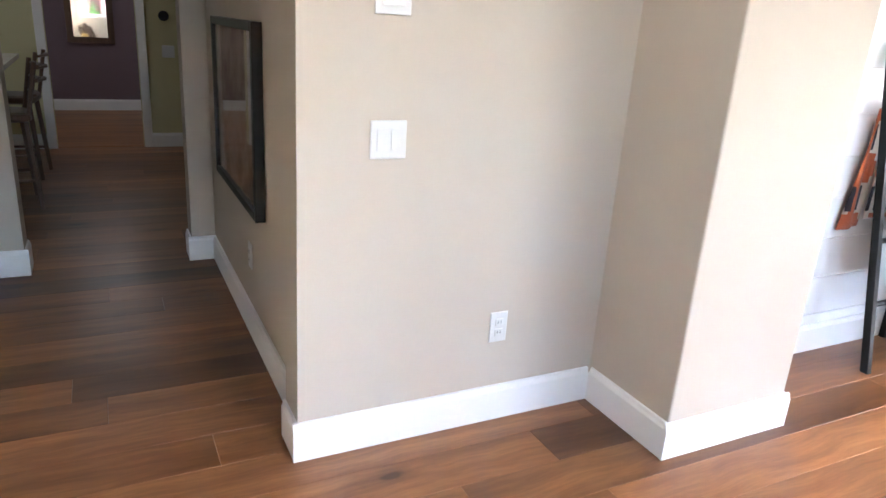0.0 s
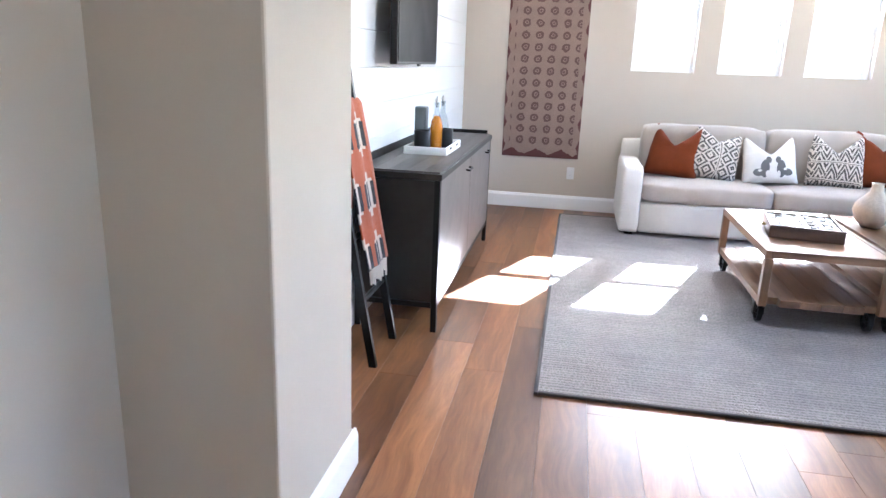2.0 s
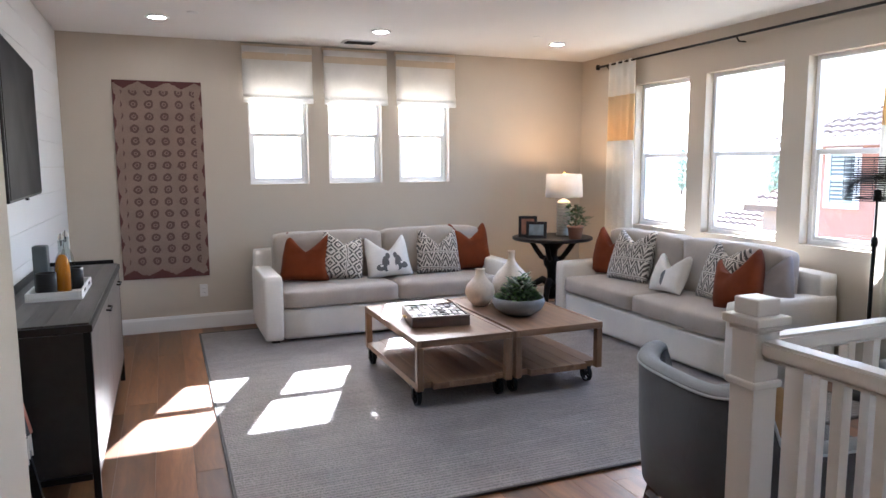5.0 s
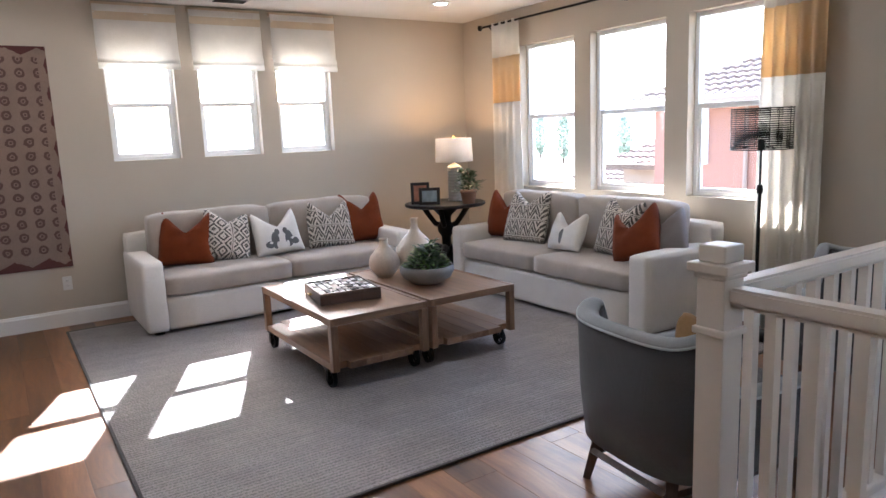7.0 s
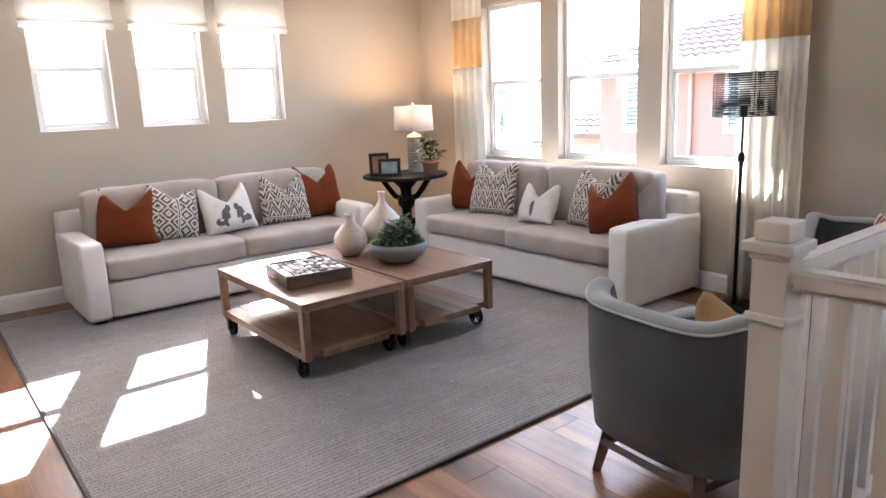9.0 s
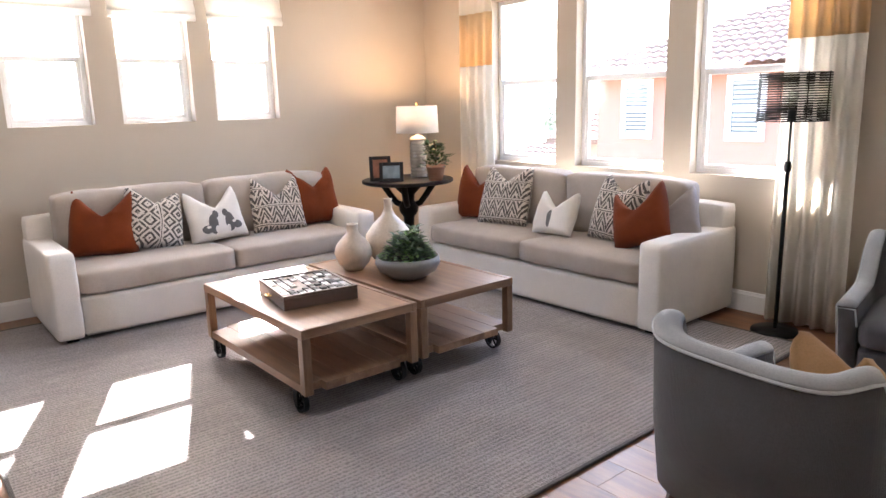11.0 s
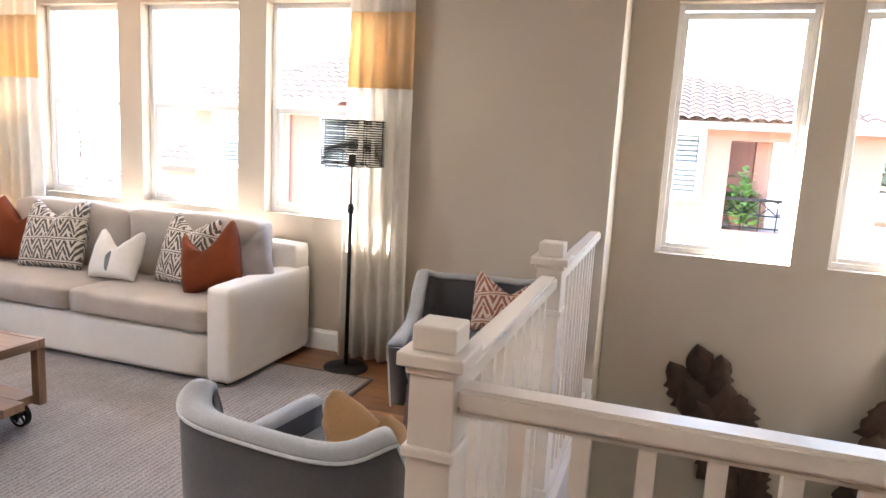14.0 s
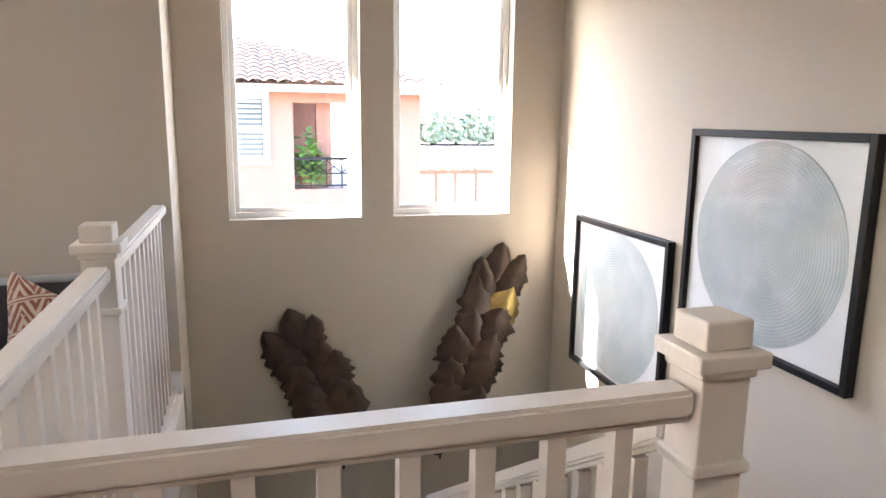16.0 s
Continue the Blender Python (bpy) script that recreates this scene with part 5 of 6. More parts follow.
def drape(name, y0, y1, z_top, z_front, z_back, mat, label, seed, fringe=None):
    ob = thing(name, label, "blanket")
    bm = bmesh.new()
    n = 10
    line = []
    m = 16
    for k in range(m + 1):
        z = z_front + (z_top - z_front) * k / m
        line.append((on_ladder(0, z)[0] + 0.030 + 0.012 * (1 - k / m), z))
    line += [(on_ladder(0, z_top)[0] + 0.012, z_top + 0.022), (on_ladder(0, z_top)[0] - 0.012, z_top + 0.022)]
    for k in range(m + 1):
        z = z_top - (z_top - z_back) * k / m
        line.append((max(on_ladder(0, z_top)[0] - 0.022, WEST + 0.026), z))
    g = []
    for x, z in line:
        g.append([bm.verts.new((x + 0.008 * math.sin(i * 1.1 + seed) + 0.006 * smooth_noise((i * 0.4, z * 3, 0), 1, seed), y0 + (y1 - y0) * i / n + 0.006 * smooth_noise((i, z * 2, 1), 0.7, seed), z)) for i in range(n + 1)])
    for p, q in zip(g, g[1:]):
        for i in range(n):
            bm.faces.new((p[i], p[i + 1], q[i + 1], q[i]))
    o = part("cloth", bm, mat, ob, smooth=True)
    o.modifiers.new("thickness", "SOLIDIFY").thickness = 0.008
    if fringe:
        for k in range(9):
            y = y0 + (y1 - y0) * (k + 0.5) / 9
            part("tassel", tube([(line[0][0], y, z_front), (line[0][0] + 0.004, y + 0.004, z_front - random.uniform(0.06, 0.10))], [0.007, 0.005], 5), fringe, ob, "pale yarn tassel")
    return ob


throw = drape("throw_blanket", -3.955, -3.665, 1.20, 0.45, 0.68, M_BLANKET, "rust, black and cream throw hung on the ladder", 3, M_LINEN)
bm = bmesh.new()
grid = []
for k in range(13):
    z = 1.19 - 0.55 * k / 12
    grid.append([bm.verts.new((-5.288 + 0.010 * math.sin(i * 1.2 + k * 0.3), -3.96 - (0.05 + 0.085 * k / 12) * i / 6, z - 0.012 * i / 6)) for i in range(7)])
for p, q in zip(grid, grid[1:]):
    for i in range(6):
        bm.faces.new((p[i], p[i + 1], q[i + 1], q[i]))
part("back_fold", bm, M_BLANKET, throw, smooth=True).modifiers.new("thickness", "SOLIDIFY").thickness = 0.008

tp = part("wall_tapestry", boxed(-0.375, 0.375, -0.012, -0.002, 0.0, 1.805, bevel=0.002), M_TAPESTRY)
tp.location = (-4.53, -0.002, 0.511)
tagged(tp, "faded red woven tapestry hanging on the wall", "tapestry")


def wall_plate(name, place, normal, w, h, label, holes):
    """A white plate with its rockers or sockets. normal '+x' or '-y'."""
    ob = thing(name, label, "outlet" if "outlet" in name else "switch", place, {"+x": 90, "-y": 0}[normal])
    part("plate", boxed(-w / 2, w / 2, -0.006, 0.0, -h / 2, h / 2, bevel=0.0025), M_PLASTIC, ob)
    for x, z, a, b in holes:
        part("rocker" if "switch" in name else "socket", boxed(x - a, x + a, -0.010, -0.0062, z - b, z + b, bevel=0.0015), M_PLASTIC, ob)
        if "outlet" in name:
            for dx in (-0.006, 0.006):
                part("slot", boxed(x + dx - 0.001, x + dx + 0.001, -0.0108, -0.0102, z - 0.004, z + 0.006), M_SLOT, ob)
    return ob


pair = [(0, 0.02, 0.016, 0.014), (0, -0.02, 0.016, 0.014)]
wall_plate("light_switch", (WEST + 0.001, -6.318, 1.075), "+x", 0.118, 0.118, "white double rocker light switch on the wall", [(-0.023, 0, 0.016, 0.033), (0.023, 0, 0.016, 0.033)])
wall_plate("light_switch", (WEST + 0.001, -6.318, 1.495), "+x", 0.112, 0.118, "white wall control plate above the light switch", [(0, 0, 0.035, 0.035)])
wall_plate("power_outlet", (WEST + 0.001, -5.86, 0.383), "+x", 0.072, 0.118, "white double power outlet above the baseboard", pair)
wall_plate("power_outlet", (-4.215, -0.001, 0.368), "-y", 0.072, 0.118, "white double power outlet under the tapestry", pair)
wall_plate("power_outlet", (-6.35, -6.546, 0.38), "-y", 0.072, 0.118, "white double power outlet in the hall", pair)
wall_plate("light_switch", (-11.049, -6.43, 0.96), "+x", 0.118, 0.118, "white light switch on the yellow wall", [(0, 0, 0.04, 0.033)])
th = part("thermostat", spun([(0.0, 0.0), (0.05, 0.0), (0.05, 0.02), (0.044, 0.028), (0.0, 0.028)], 24), M_BLACK)
th.matrix_basis = pose(-11.049, -6.455, 1.30, 0, 90, 0)
tagged(th, "round black thermostat on the yellow wall", "thermostat")


def picture(name, axis, place, w, h, print_mat, label, mat_board=True, f=0.03):
    """A framed print; axis '+y' hangs on a south wall, '-y' on a north wall."""
    ob = thing(name, label, "picture", place, 180 if axis == "+y" else 0)
    for a in ((-w / 2, -w / 2 + f, -h / 2, h / 2), (w / 2 - f, w / 2, -h / 2, h / 2)):
        part("frame_side", boxed(a[0], a[1], -0.042, -0.002, a[2], a[3], bevel=0.003), M_BLACK, ob)
    for z in (-h / 2, h / 2 - f):
        part("frame_bar", boxed(-w / 2 + f, w / 2 - f, -0.042, -0.002, z, z + f, bevel=0.003), M_BLACK, ob)
    part("mat_board" if mat_board else "print", boxed(-w / 2 + f, w / 2 - f, -0.018, -0.004, -h / 2 + f, h / 2 - f), M_PAPER if mat_board else print_mat, ob)
    if mat_board:
        r = min(w, h) * 0.455
        bm = bmesh.new()
        c = bm.verts.new((0, -0.021, 0))
        ring = [bm.verts.new((r * math.cos(a) * (1 + 0.008 * smooth_noise((math.cos(a), math.sin(a), 0), 3, 2)), -0.021, r * math.sin(a))) for a in (2 * math.pi * k / 72 for k in range(72))]
        for k in range(72):
            bm.faces.new((c, ring[k], ring[(k + 1) % 72]))
        o = part("print", bm, print_mat, ob, "round grey-blue ringed print")
        o.modifiers.new("thickness", "SOLIDIFY").thickness = 0.002
    pane = part("glazing", boxed(-w / 2 + f, w / 2 - f, -0.033, -0.030, -h / 2 + f, h / 2 - f), M_PICGLASS, ob)
    pane.visible_shadow = False
    return ob


picture("framed_print", "+y", (-0.575, SOUTH, 0.455), 0.965, 0.905, M_DISC, "black-framed print of a grey-blue ringed disc")
picture("framed_print", "+y", (-1.635, SOUTH, 0.998), 0.945, 0.88, M_DISC, "large black-framed print of a grey-blue disc")
picture("framed_print", "-y", (-6.51, -6.545, 1.005), 0.98, 0.755, M_ABSTRACT, "black-framed brown abstract print in the hall", False, 0.035)
picture("framed_print", "-y", (-6.51, -6.545, 1.835), 0.98, 0.755, M_ABSTRACT, "upper black-framed brown abstract print in the hall", False, 0.035)

# ---- staircase, railing ----
STAIR_W = -2.86


# white paint darkened and warmed; the railing's shade is put into its colour
M_RAILPAINT = plain("shaded_white_rail_paint", (0.70, 0.63, 0.555), 0.42, grain=90, vary=0.03, bump=0.08)


def newel(x, y, z0, label):
    ob = thing("newel_post", label, "newel post", (x, y, 0), group="newel posts")
    part("shaft", boxed(-0.047, 0.047, -0.047, 0.047, z0, 1.045, bevel=0.003), M_RAILPAINT, ob)
    part("collar", boxed(-0.057, 0.057, -0.057, 0.057, 0.872, 0.896, bevel=0.006), M_RAILPAINT, ob)
    part("base_block", boxed(-0.058, 0.058, -0.058, 0.058, max(z0, 0.0), 0.18, bevel=0.004), M_RAILPAINT, ob)
    part("cap_moulding", boxed(-0.055, 0.055, -0.055, 0.055, 1.0455, 1.064, bevel=0.006), M_RAILPAINT, ob)
    part("cap_plate", boxed(-0.069, 0.069, -0.069, 0.069, 1.0645, 1.093, bevel=0.004), M_RAILPAINT, ob)
    part("cap_block", boxed(-0.046, 0.046, -0.046, 0.046, 1.0935, 1.146, bevel=0.005), M_RAILPAINT, ob)


newel(-2.872, -5.322, 0.0, "white square newel post at the railing corner")
newel(-1.60, -5.325, 0.0, "white square newel post midway along the railing")
newel(-2.862, -6.515, 0.0, "white square newel post at the head of the stairs")


def railing(p, q, label, curb=True):
    """A white guard rail between two places, with square balusters about every 0.12 m."""
    ob = thing("railing", label, "railing", group="stair railings")
    p, q = Vector(p), Vector(q)
    d = q - p
    flat = Vector((d.x, d.y, 0))
    n = flat.normalized().cross(Vector((0, 0, 1)))

    def beam(name, z0, z1, half, bevel=0.004):
        bm = bmesh.new()
        ends = []
        for e in (p, q):
            ends.append([bm.verts.new(e + n * s + Vector((0, 0, z))) for s, z in ((-half, z0), (half, z0), (half, z1), (-half, z1))])
        for i in range(4):
            bm.faces.new((ends[0][i], ends[0][(i + 1) % 4], ends[1][(i + 1) % 4], ends[1][i]))
        bm.faces.new(ends[0][::-1]), bm.faces.new(ends[1])
        bmesh.ops.recalc_face_normals(bm, faces=bm.faces)
        bmesh.ops.bevel(bm, geom=bm.edges[:], offset=bevel, segments=2, affect="EDGES")
        return part(name, bm, M_RAILPAINT, ob)

    beam("handrail", 0.976, 1.024, 0.034, 0.008)
    beam("under_rail", 0.962, 0.975, 0.020)
    beam("shoe_rail", 0.022, 0.06, 0.034)
    count = max(1, round(flat.length / 0.118) - 1)
    for k in range(count):
        c = p + d * (k + 1) / (count + 1)
        part("baluster", boxed(c.x - 0.0165, c.x + 0.0165, c.y - 0.0165, c.y + 0.0165, c.z + 0.06 - (0.02 if abs(d.z) > 0.1 else 0), c.z + 0.963), M_RAILPAINT, ob)
    return ob


railing((-2.870, -5.370, 0), (-2.864, -6.467, 0), "white guard railing with square balusters beside the stairs")
railing((-2.824, -5.323, 0), (-1.648, -5.325, 0), "white guard railing with square balusters above the stairwell")
railing((-1.552, -5.325, 0), (-0.157, -5.325, 0), "white guard railing with square balusters ending at the pier")
railing((-2.78, -6.515, -0.10), (-1.05, -6.515, -1.25), "white sloping stair railing going down the flight")
fascia = structure(new("stairwell_trim"), "white painted board edging the stairwell", "trim")
part("edge_board", boxed(STAIR_W - 0.05, STAIR_W + 0.045, -6.45, -5.39, -0.30, 0.021, bevel=0.003), M_RAILPAINT, fascia)
part("edge_board", boxed(STAIR_W - 0.05, -0.157, -5.389, -5.262, -0.30, 0.021, bevel=0.003), M_RAILPAINT, fascia)
M_CARPET = weave("grey_stair_carpet", (0.30, 0.28, 0.26), scale=300)
stairs = structure(new("staircase"), "straight carpeted stair flight with a low landing", "staircase")
for k in range(7):
    x = STAIR_W + 0.05 + k * 0.27
    part("step", boxed(x, x + 0.285, SOUTH + 0.002, -6.57, -0.19 - 0.18 * k - 0.18, -0.19 - 0.18 * k, bevel=0.012), M_CARPET, stairs)
part("landing", boxed(STAIR_W + 0.05 + 7 * 0.27, STAIR_E - 0.002, SOUTH + 0.002, -5.39, -1.62, -1.45), M_CARPET, stairs)
part("stringer", boxed(STAIR_W + 0.06, -0.92, -6.565, -6.47, -1.62, -1.40), M_RAILPAINT, stairs)
wall("wall_stair_lower_west", "x", STAIR_W - 0.06, STAIR_W + 0.03, SOUTH, -5.39, -1.9, -0.302)
wall("wall_stair_lower_north", "y", -5.384, -5.27, STAIR_W, 0.0, -1.9, -0.302)
structure(part("floor_lower", boxed(STAIR_W - 0.05, STAIR_E + 0.15, SOUTH - 0.1, -5.2, -1.98, -1.9), M_CARPET), "grey carpet at the foot of the stairs")


def metal_leaf(at, lean, pieces, label, gilt, seed):
    """A wall sculpture of overlapping hammered leaves."""
    ob = thing("leaf_sculpture", label, "wall sculpture", at, -90, "metal leaf wall sculptures")
    for k, (x, z, length, width, turn) in enumerate(pieces):
        bm = bmesh.new()
        n, m = 14, 6
        g = []
        for j in range(n + 1):
            v = j / n
            half = width * (math.sin(math.pi * min(1, v * 0.93 + 0.07)) ** 0.6) * (1 - 0.25 * v)
            row = []
            for i in range(m + 1):
                u = i / m * 2 - 1
                rag = 1 + (0.50 * smooth_noise((v * 11, u, k * 3.7), 1.9, seed) if abs(u) == 1 else 0)
                cup = -0.035 * (1 - u * u) - 0.02 * math.sin(v * math.pi) + 0.010 * smooth_noise((u * 2, v * 4, k), 1.2, seed)
                row.append(bm.verts.new((u * half * rag, -0.03 - 0.008 * k + cup, v * length)))
            g.append(row)
        for p, q in zip(g, g[1:]):
            for i in range(m):
                bm.faces.new((p[i], p[i + 1], q[i + 1], q[i]))
        o = part("leaf", bm, M_BRASS if k in gilt else M_BRONZE, ob, "gilded metal leaf" if k in gilt else "", True)
        o.matrix_basis = pose(x, 0, z, 0, turn + lean, 0)
        o.modifiers.new("thickness", "SOLIDIFY").thickness = 0.003
    part("stem", tube([(0, -0.02, -0.10), (0.01, -0.03, 0.1), (0.0, -0.02, 0.5)], 0.009, 6), M_BRONZE, ob, "thin bronze stem")
    return ob


def leaf_rows(x_base, x_top, height, rows, size, sway):
    """Pairs of leaves stacked from the tip down to the foot, wider in the middle."""
    out = [(x_top, height - 0.30, 0.33, size * 0.8, sway)]
    for i in range(rows):
        v = 1 - i / (rows - 1)
        x, z = x_base + (x_top - x_base) * v ** 1.2, (height - 0.42) * v
        w = size * (0.85 + 0.3 * math.sin(math.pi * v))
        out.append((x - 0.045, z + 0.03 * (i % 2), 0.36, w, sway - 17 + 5 * (i % 3)))
        out.append((x + 0.055, z + 0.05 * ((i + 1) % 2), 0.35, w * 0.95, sway + 15 - 4 * (i % 2)))
    return out


metal_leaf((STAIR_E - 0.002, -6.28, -0.645), 0, leaf_rows(0.03, -0.24, 0.97, 6, 0.135, -14), "dark bronze metal leaf sculpture on the stairwell wall", (), 3)
metal_leaf((STAIR_E - 0.002, -6.92, -0.655), 0, leaf_rows(0.0, 0.32, 1.33, 7, 0.14, 13), "bronze metal leaf sculpture with one gilded leaf", (4,), 7)

# ---- hall and far room ----
casing("door_casing", -11.049, -7.50, -6.71, 2.45)
isl = thing("kitchen_island", "white panelled kitchen island with a pale stone top", "kitchen island")
part("body", boxed(-10.6, -8.55, -8.75, -7.93, 0.0, 0.88), M_WHITE, isl)
for k in range(3):
    part("end_panel", boxed(-8.549, -8.535, -8.73 + k * 0.27, -8.50 + k * 0.27, 0.12, 0.82, bevel=0.004), M_WHITE, isl)
for k in range(4):
    part("side_panel", boxed(-10.55 + k * 0.5, -10.1 + k * 0.5, -7.929, -7.915, 0.12, 0.82, bevel=0.004), M_WHITE, isl)
part("worktop", boxed(-10.68, -8.47, -8.83, -7.70, 0.881, 0.92, bevel=0.004), plain("pale_stone", (0.62, 0.59, 0.54), 0.25, grain=30, vary=0.12, bump=0.05), isl)


def stool(x, y, rz):
    ob = thing("bar_stool", "dark wooden bar stool pulled up to the island", "bar stool", (x, y, 0), rz, "bar stools at the island")
    part("seat", soft_box(-0.20, 0.20, -0.20, 0.20, 0.60, 0.66, 0.025, 0.01, 2, 0.002), M_WALNUT, ob)
    for sx in (-1, 1):
        for sy in (-1, 1):
            part("leg", tube([(sx * 0.20, sy * 0.20, 0.0), (sx * 0.16, sy * 0.16, 0.60)], [0.016, 0.02], 6), M_WALNUT, ob)
        part("foot_rail", tube([(sx * 0.185, -0.185, 0.20), (sx * 0.185, 0.185, 0.20)], 0.012, 6), M_WALNUT, ob)
        part("back_post", tube([(sx * 0.17, 0.18, 0.62), (sx * 0.18, 0.25, 1.0)], 0.015, 6), M_WALNUT, ob)
    for z in (0.78, 0.88, 0.97):
        part("back_slat", tube([(-0.18, 0.20 + (z - 0.62) * 0.18, z), (0, 0.23 + (z - 0.62) * 0.18, z), (0.18, 0.20 + (z - 0.62) * 0.18, z)], 0.02, 6, flat=0.5), M_WALNUT, ob)


stool(-8.95, -7.74, 8)
stool(-9.9, -7.74, -6)
mir = thing("wall_mirror", "dark-framed rectangular mirror on the plum wall", "mirror", (-13.769, -7.12, 1.32), 90)
part("frame", boxed(-0.28, 0.28, -0.03, 0.0, -0.46, 0.46, bevel=0.006), M_WALNUT, mir)
mm, mt, mb = material("mirror_silver", 0.03, 1.0)
mb.inputs["Base Color"].default_value = (0.85, 0.85, 0.85, 1)
part("mirror_glass", boxed(-0.20, 0.20, -0.036, -0.0305, -0.38, 0.38), mm, mir)

# ---- ceiling fittings ----
# the two past the hall are added unseen to light the far rooms
for x, y in DOWNLIGHTS + [(-9.6, -8.6), (-12.4, -7.1)]:
    ob = thing("downlight", "round white recessed ceiling downlight, lit; unseen ones added as fill", "ceiling light", (x, y, CEIL), group="recessed downlights")
    part("trim_ring", spun([(0.0, -0.003), (0.066, -0.003), (0.082, -0.012), (0.088, -0.004), (0.088, 0.0), (0.0, 0.0)], 32), M_PLASTIC, ob, smooth=True)
    part("lens", spun([(0.0, -0.008), (0.062, -0.006), (0.062, -0.0035), (0.0, -0.0035)], 28), glowing("lit_lens", (1.0, 0.93, 0.82), 6.0), ob)
    li = new("downlight_lamp", bpy.data.lights.new("downlight_lamp", "AREA"))
    li.data.shape, li.data.size, li.data.energy, li.data.color = "DISK", 0.12, DOWN * (0.12 if x < -6 else 1.0), (1.0, 0.95, 0.88)
    li.matrix_world = look((x, y, CEIL - 0.014), (x, y, 0))
vent = thing("ceiling_vent", "white metal air vent in the ceiling", "air vent", (-2.73, -0.37, CEIL))
part("frame", boxed(-0.16, 0.16, -0.085, 0.085, -0.008, 0.0, bevel=0.003), M_PLASTIC, vent)
for k in range(7):
    o = part("slat", boxed(-0.135, 0.135, -0.008, 0.008, -0.0015, 0.0015), M_SLOT, vent)
    o.matrix_basis = pose(0, -0.06 + k * 0.02, -0.0105, 25, 0, 0)
for x, y in ((-4.25, -1.16), (-1.28, -1.20)):
    sd = part("sprinkler_cover", spun([(0.0, -0.008), (0.04, -0.007), (0.045, 0.0), (0.0, 0.0)], 24), M_PLASTIC)
    sd.location = (x, y, CEIL)
    tagged(sd, "flat round white sprinkler cover on the ceiling", "sprinkler", "sprinkler covers")

# ---- outside ----
M_STUCCO = plain("salmon_stucco", (0.27, 0.136, 0.098), 0.9, grain=50, vary=0.06, bump=0.5, dist=0.004)
M_TILE = plain("terracotta_roof_tile", (0.135, 0.088, 0.066), 0.8, grain=6, vary=0.35, bump=0.3, big=1.4)
M_EAVE = plain("pale_eave_paint", (0.26, 0.19, 0.15), 0.7)
M_GROUND = plain("dry_ground", (0.22, 0.19, 0.14), 0.95, grain=0.6, vary=0.3, bump=0.3, big=0.02)
# distance haze is put into the hills' pale blue-grey colour
M_HILL = plain("haze_tinted_hillside", (0.38, 0.42, 0.43), 1.0, grain=0.05, vary=0.2, bump=0, big=0.01)
# foliage colour paled to stand for haze over the far trees
M_TREE = plain("haze_paled_foliage", (0.30, 0.34, 0.24), 0.8, grain=4, vary=0.4, bump=0.3)
M_SHUTTER = plain("pale_grey_green_shutter", (0.27, 0.30, 0.27), 0.6)
M_DARKGLASS = plain("dark_window_glass", (0.05, 0.06, 0.07), 0.08, vary=0.1, bump=0)
structure(part("ground", boxed(-1500, 1500, -1500, 1500, -3.4, -3.2), M_GROUND), "dry open ground around the houses", "ground")


def tiled_roof(name, parent, y0, y1, x0, x1, z0, z1, hip0, hip1, mat):
    """One slope of barrel tiles: rows stepped, columns wavy; hip0 and hip1 draw its ends in towards the ridge."""
    rows = max(6, int(math.hypot(x1 - x0, z1 - z0) / 0.36))
    bm = bmesh.new()
    cols = int(abs(y1 - y0) / 0.26) * 6
    last = None
    for r in range(rows):
        for e in (0, 1):
            f = (r + e) / rows
            x, z = x0 + (x1 - x0) * f, z0 + (z1 - z0) * f + (0.05 if e == 0 else 0.0)
            a, b = y0 + hip0 * f, y1 - hip1 * f
            row = []
            for c in range(cols + 1):
                y = y0 + (y1 - y0) * c / cols
                w = 0.055 * abs(math.sin(math.pi * c / 6))
                row.append(bm.verts.new((x, min(max(y, a), b), z + w)))
            if last:
                for p, q, s, t in zip(last, last[1:], row[1:], row):
                    if (p.co - q.co).length > 1e-4 or (s.co - t.co).length > 1e-4:
                        bm.faces.new((p, q, s, t))
            last = row
    bmesh.ops.recalc_face_normals(bm, faces=bm.faces)
    o = part(name, bm, mat, parent)
    return tagged(o, kind="stuff")


def house_window(parent, x, y0, y1, z0, z1):
    w = part("window", boxed(x - 0.02, x + 0.03, y0, y1, z0, z1), M_DARKGLASS, parent)
    for a in ((y0 - 0.12, y0, z0 - 0.12, z1 + 0.12), (y1, y1 + 0.12, z0 - 0.12, z1 + 0.12)):
        part("window_trim", boxed(x - 0.06, x, *a), M_WHITE, w)
    for a in ((y0, y1, z0 - 0.12, z0), (y0, y1, z1, z1 + 0.12), (y0, y1, (z0 + z1) / 2 - 0.03, (z0 + z1) / 2 + 0.03)):
        part("window_trim", boxed(x - 0.055, x, *a), M_WHITE, w)
    n = 12
    for k in range(n):
        z = z0 + (z1 - z0) * (k + 0.5) / n
        part("louvre", boxed(x - 0.035, x - 0.022, y0 + 0.03, y1 - 0.03, z - 0.035, z + 0.022), M_SHUTTER, w)


hs = thing("neighbour_house", "salmon stucco house with a terracotta tile roof", "house", group="houses outside")
part("wall", wall_mesh("x", 10.0, 10.3, -9.2, 5.55, -3.2, 2.0, [(-8.55, -6.65, 0.05, 1.74)]), M_STUCCO, hs)
part("wall", boxed(10.3, 17.0, 5.25, 5.55, -3.2, 2.0), M_STUCCO, hs)
part("wall", boxed(10.3, 17.0, -9.2, -8.9, -3.2, 0.05), M_STUCCO, hs)
part("wall", boxed(17.0, 17.3, -7.3, 5.55, -3.2, 2.0), M_STUCCO, hs)
part("wall", boxed(17.0, 17.3, -9.2, -7.31, -3.2, 0.05), M_STUCCO, hs)
